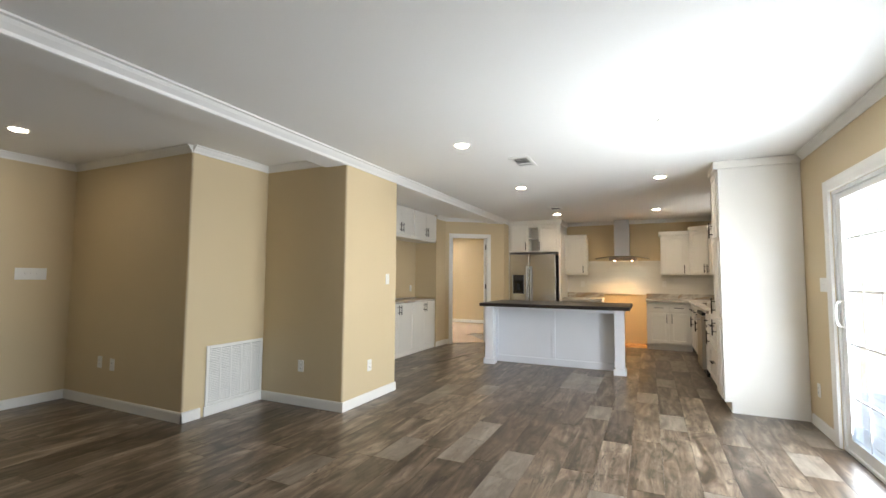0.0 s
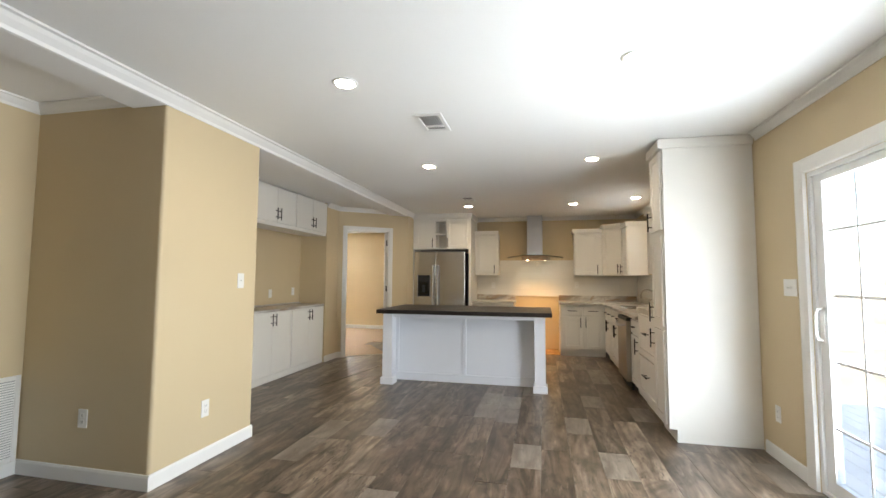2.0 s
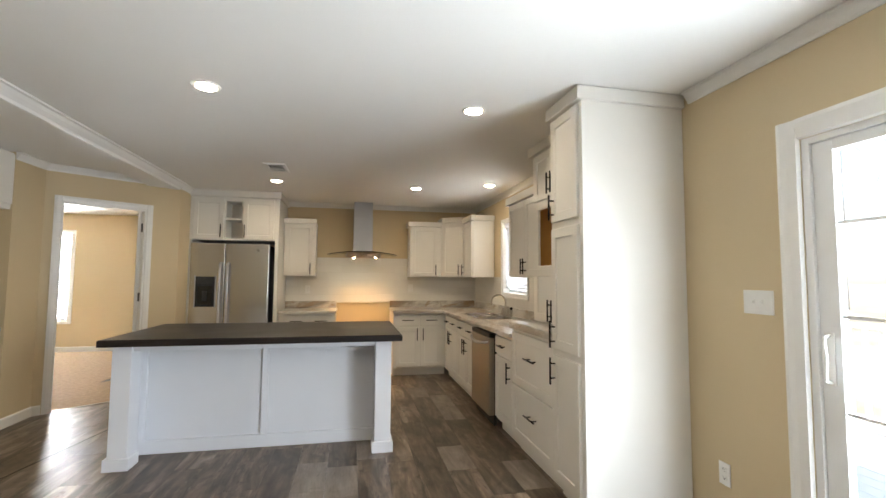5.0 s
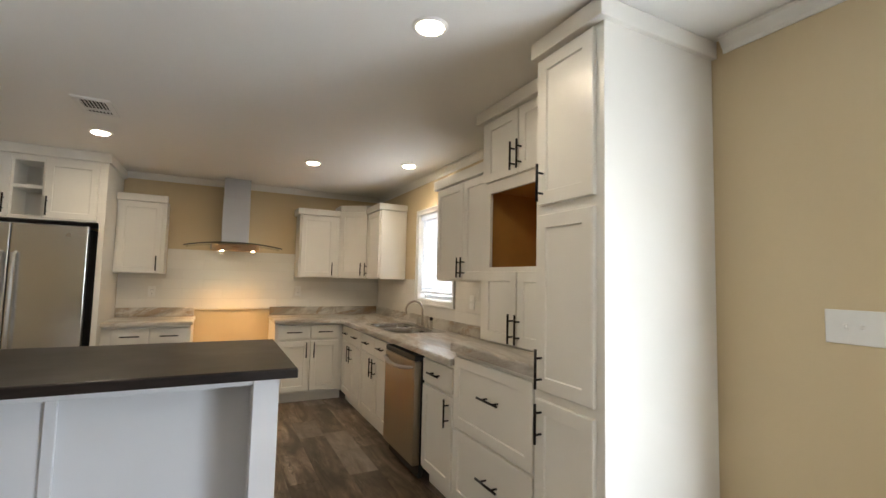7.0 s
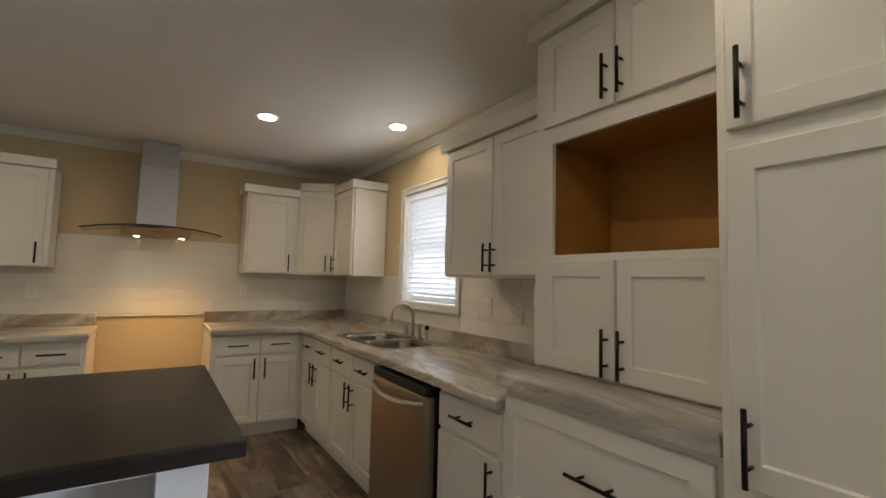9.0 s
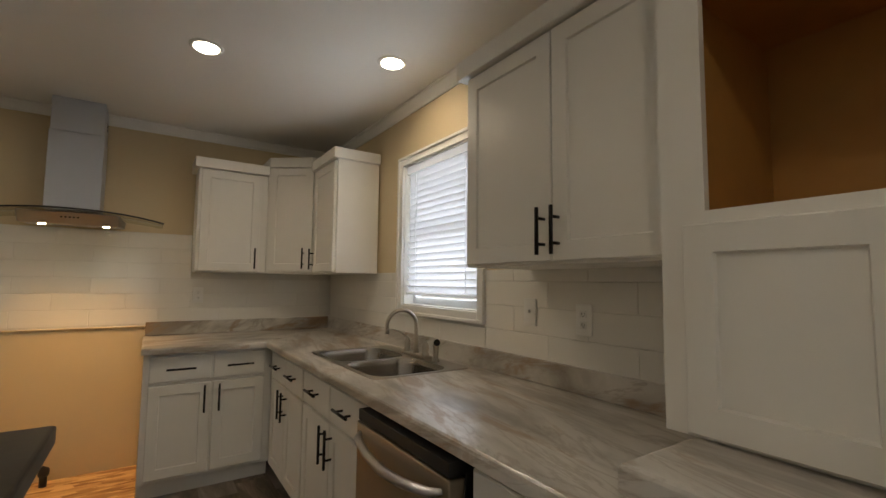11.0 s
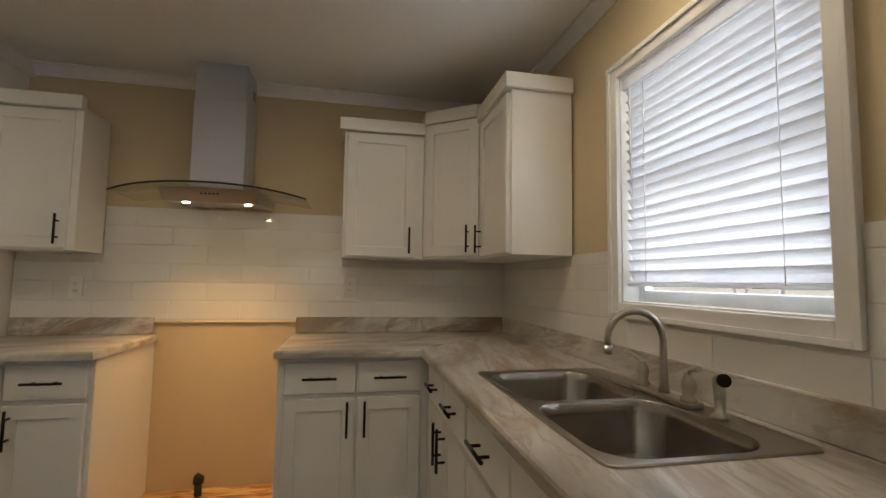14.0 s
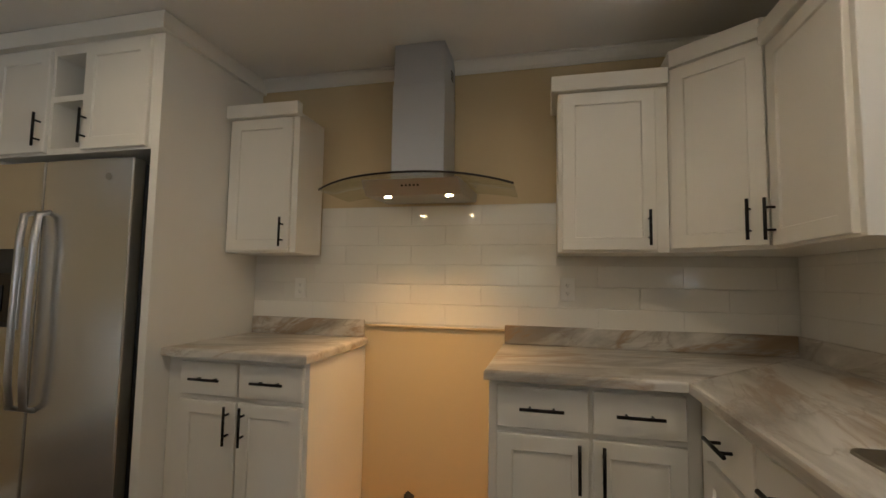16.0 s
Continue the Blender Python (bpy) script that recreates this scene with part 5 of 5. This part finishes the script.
# ---- outside: ground, deck, rail, trees ----
setting("ground", boxes((-400, 400, -400, 400, -1.2, -0.75)), DIRT, "leaf-strewn bare ground round the house", "ground")
deck = tagged(thing("deck", "sunlit pale board deck outside the sliding door", "deck"), kind="structure")
board = mesh_of("board", boxes((0, 0.136, 0, 8.0, -0.03, 0), bevel=0.003), DECK)
for k in range(19):
    b = new("board", board)
    b.parent = deck
    b.matrix_basis = pose(XE + 0.14 + 0.142 * k, -1.2, -0.04)
part("joist_skirt", boxes((XE + 0.14, XE + 2.85, -1.2, 6.8, -0.75, -0.075)), DECK, deck)


def railing():
    r = thing("deck_railing", "white painted picket railing along the deck edge", "railing")
    x = XE + 2.72
    for k in range(5):
        y = -1.1 + 1.95 * k
        part("post", boxes((x - 0.045, x + 0.045, y - 0.045, y + 0.045, -0.04, 1.0), bevel=0.004), TRIM, r)
    part("top_rail", boxes((x - 0.06, x + 0.06, -1.2, 6.8, 0.93, 0.97), bevel=0.004), TRIM, r)
    part("bottom_rail", boxes((x - 0.02, x + 0.02, -1.1, 6.7, 0.06, 0.12), bevel=0.003), TRIM, r)
    me = mesh_of("picket", boxes((-0.018, 0.018, -0.018, 0.018, 0.11, 0.935), bevel=0.003), TRIM)
    for k in range(56):
        y = -1.0 + 0.138 * k
        o = new("picket", me)
        o.parent = r
        o.matrix_basis = pose(x, y, 0)


railing()


def bare_tree(x, y, h, seed):
    rng = random.Random(seed)
    t = thing("bare_tree", "tall leafless tree beyond the deck, bark paled for daylight glare", "tree", pose(x, y, -0.75), "bare trees")
    bm = bmesh.new()
    r0 = h * 0.008 + 0.02
    top = [Vector((rng.uniform(-0.12, 0.12) * k, rng.uniform(-0.12, 0.12) * k, h * k / 7)) for k in range(8)]
    tube(bm, top, [r0 * (1.25 if k == 0 else 1 - k / 8.2) for k in range(8)], 10)
    part("trunk", bm, GLARE_BARK, t)
    bm = bmesh.new()

    def limb(p, d, ln, r, depth):
        pts = [p]
        for k in range(4):
            d = (d + Vector((rng.uniform(-0.3, 0.3), rng.uniform(-0.3, 0.3), rng.uniform(-0.1, 0.28)))).normalized()
            pts.append(pts[-1] + d * ln / 4)
        tube(bm, pts, [r * (1 - 0.2 * k) for k in range(5)], 5)
        if depth:
            for k in range(3 if depth > 1 else 4):
                i = rng.randint(1, 4)
                nd = (d + Vector((rng.uniform(-1, 1), rng.uniform(-1, 1), rng.uniform(-0.3, 0.7)))).normalized()
                limb(pts[i], nd, ln * rng.uniform(0.4, 0.65), r * 0.45, depth - 1)

    for k in range(16):
        f = rng.uniform(0.28, 0.97)
        i = min(6, int(f * 7))
        p = top[i].lerp(top[i + 1], f * 7 - i)
        a = rng.uniform(0, 2 * math.pi)
        limb(p, Vector((math.cos(a), math.sin(a), rng.uniform(0.2, 0.8))).normalized(), h * rng.uniform(0.14, 0.30), r0 * 0.36 * (1.2 - f), 3)
    part("crown", bm, GLARE_BARK, t, "bare branching twigs")


for k, (x, y, h) in enumerate(((21, 19.5, 13), (24, 27, 14), (25, 13, 14), (27, 33, 15), (20, 6, 12), (31, 20, 15), (33, 38, 16), (26, 2, 13), (36, 29, 16))):
    bare_tree(x, y, h, 11 + k)

# ---- backsplash tiles ----
TW, TH, TG = 0.405, 0.1115, 0.0021


def tile_mesh(w, h):
    bm = bmesh.new()
    rings = [[bm.verts.new(c) for c in ((i, y, i), (w - i, y, i), (w - i, y, h - i), (i, y, h - i))] for i, y in ((0, 0), (0, -0.0016), (0.0016, -0.0028))]
    for a, b in zip(rings, rings[1:]):
        for k in range(4):
            bm.faces.new((a[k], a[(k + 1) % 4], b[(k + 1) % 4], b[k]))
    bm.faces.new(rings[-1])
    return mesh_of("tile", bm, TILE)


TILE_MESHES = {}


def lay_tiles(parent, m, length, z0, z1, gaps, shift):
    """Half-bond tiles along local x; gaps: (a, b, z_from, z_to) left free."""
    row = 0
    z = z0
    while z < z1 - 0.012:
        zt = min(z + TH - TG, z1)
        x = -(TW / 2 if (row + shift) % 2 else 0.0)
        while x < length:
            spans = [(max(x, 0.0), min(x + TW - TG * 0.45, length))]
            for ga, gb, gz0, gz1 in gaps:
                if z + 0.003 < gz1 and zt - 0.003 > gz0:
                    nxt = []
                    for a, b in spans:
                        if b <= ga or a >= gb:
                            nxt.append((a, b))
                        else:
                            if a < ga:
                                nxt.append((a, ga))
                            if b > gb:
                                nxt.append((gb, b))
                    spans = nxt
            for a, b in spans:
                if b - a < 0.012:
                    continue
                key = (round(b - a, 3), round(zt - z, 3))
                if key not in TILE_MESHES:
                    TILE_MESHES[key] = tile_mesh(*key)
                o = new("tile", TILE_MESHES[key])
                o.parent = parent
                o.matrix_basis = m @ pose(a, 0, z)
            x += TW
        z += TH
        row += 1


bs_n = setting("backsplash_north", boxes((-1.234, XE - 0.003, YN - 0.0065, YN - 0.002, 0.99, 1.39), (-0.79, 0.584, YN - 0.0065, YN - 0.002, 1.39, 1.672)), GROUT, "white glazed tile backsplash behind the hood", "backsplash")
lay_tiles(bs_n, pose(-1.234, YN - 0.0066, 0), XE + 1.234 - 0.008, 1.0018, 1.672, [(-0.1, 0.444, 1.385, 3), (1.818, 9, 1.385, 3)], 0)
bs_e = setting("backsplash_east", boxes((XE - 0.0065, XE - 0.002, 6.17, WN0 - 0.055, 0.99, 1.39), (XE - 0.0065, XE - 0.002, WN0 - 0.055, WN1 + 0.055, 0.99, WNZ0 - 0.056), (XE - 0.0065, XE - 0.002, WN1 + 0.055, YN - 0.007, 0.99, 1.39)), GROUT, "white glazed tile backsplash round the window", "backsplash")
wy = YN - 0.014
lay_tiles(bs_e, pose(XE - 0.0066, wy, 0, 0, 0, -90), wy - 6.17, 1.0018, 1.388, [(wy - WN1 - 0.056, wy - WN0 + 0.056, WNZ0 - 0.056, 3)], 1)

# ---- floor planks ----
PLW = 0.212
LENGTHS = (0.46, 0.46, 0.92, 1.22, 1.5, 1.5)
PLANKS = {}


def plank_verts(w, ln):
    return [(i, j, z) for i, j, z in ((0, 0, -0.004), (w, 0, -0.004), (w, ln, -0.004), (0, ln, -0.004), (0.0008, 0.0008, 0), (w - 0.0008, 0.0008, 0), (w - 0.0008, ln - 0.0008, 0), (0.0008, ln - 0.0008, 0))]


PF = [(4, 5, 6, 7), (0, 1, 5, 4), (1, 2, 6, 5), (2, 3, 7, 6), (3, 0, 4, 7)]
rng = random.Random(5)
far_v, far_f = [], []
count = 0
cols = int(math.ceil((XE + 5.3) / PLW))
for c in range(cols):
    x = XE - PLW * (c + 1)
    w = PLW - 0.0005
    y = -3.5 - rng.uniform(0, 1.2)
    while y < YN:
        ln = rng.choice(LENGTHS)
        a, b = max(y, -3.5), min(y + ln - 0.0005, YN)
        y += ln
        if b - a < 0.05 or (x + PLW < -3.42 and a > 2.5):
            continue
        if x > -2.4 and b > 0.6 and count < 298:
            key = (round(b - a, 3))
            if key not in PLANKS:
                me = bpy.data.meshes.new("plank")
                me.from_pydata(plank_verts(w, key), [], PF)
                me.materials.append(PALE_PLANK if key < 0.47 else PLANK)
                PLANKS[key] = me
            o = new("plank", PLANKS[key])
            o.parent = floor
            o.matrix_basis = pose(x, a, 0)
            count += 1
        else:
            k = len(far_v)
            far_v += [(px + x, py + a, pz) for px, py, pz in plank_verts(w, b - a)]
            far_f += [tuple(i + k for i in f) for f in PF]
me = bpy.data.meshes.new("far_planks")
me.from_pydata(far_v, [], far_f)
me.materials.append(PLANK)
tagged(new("far_planks", me), kind="stuff").parent = floor
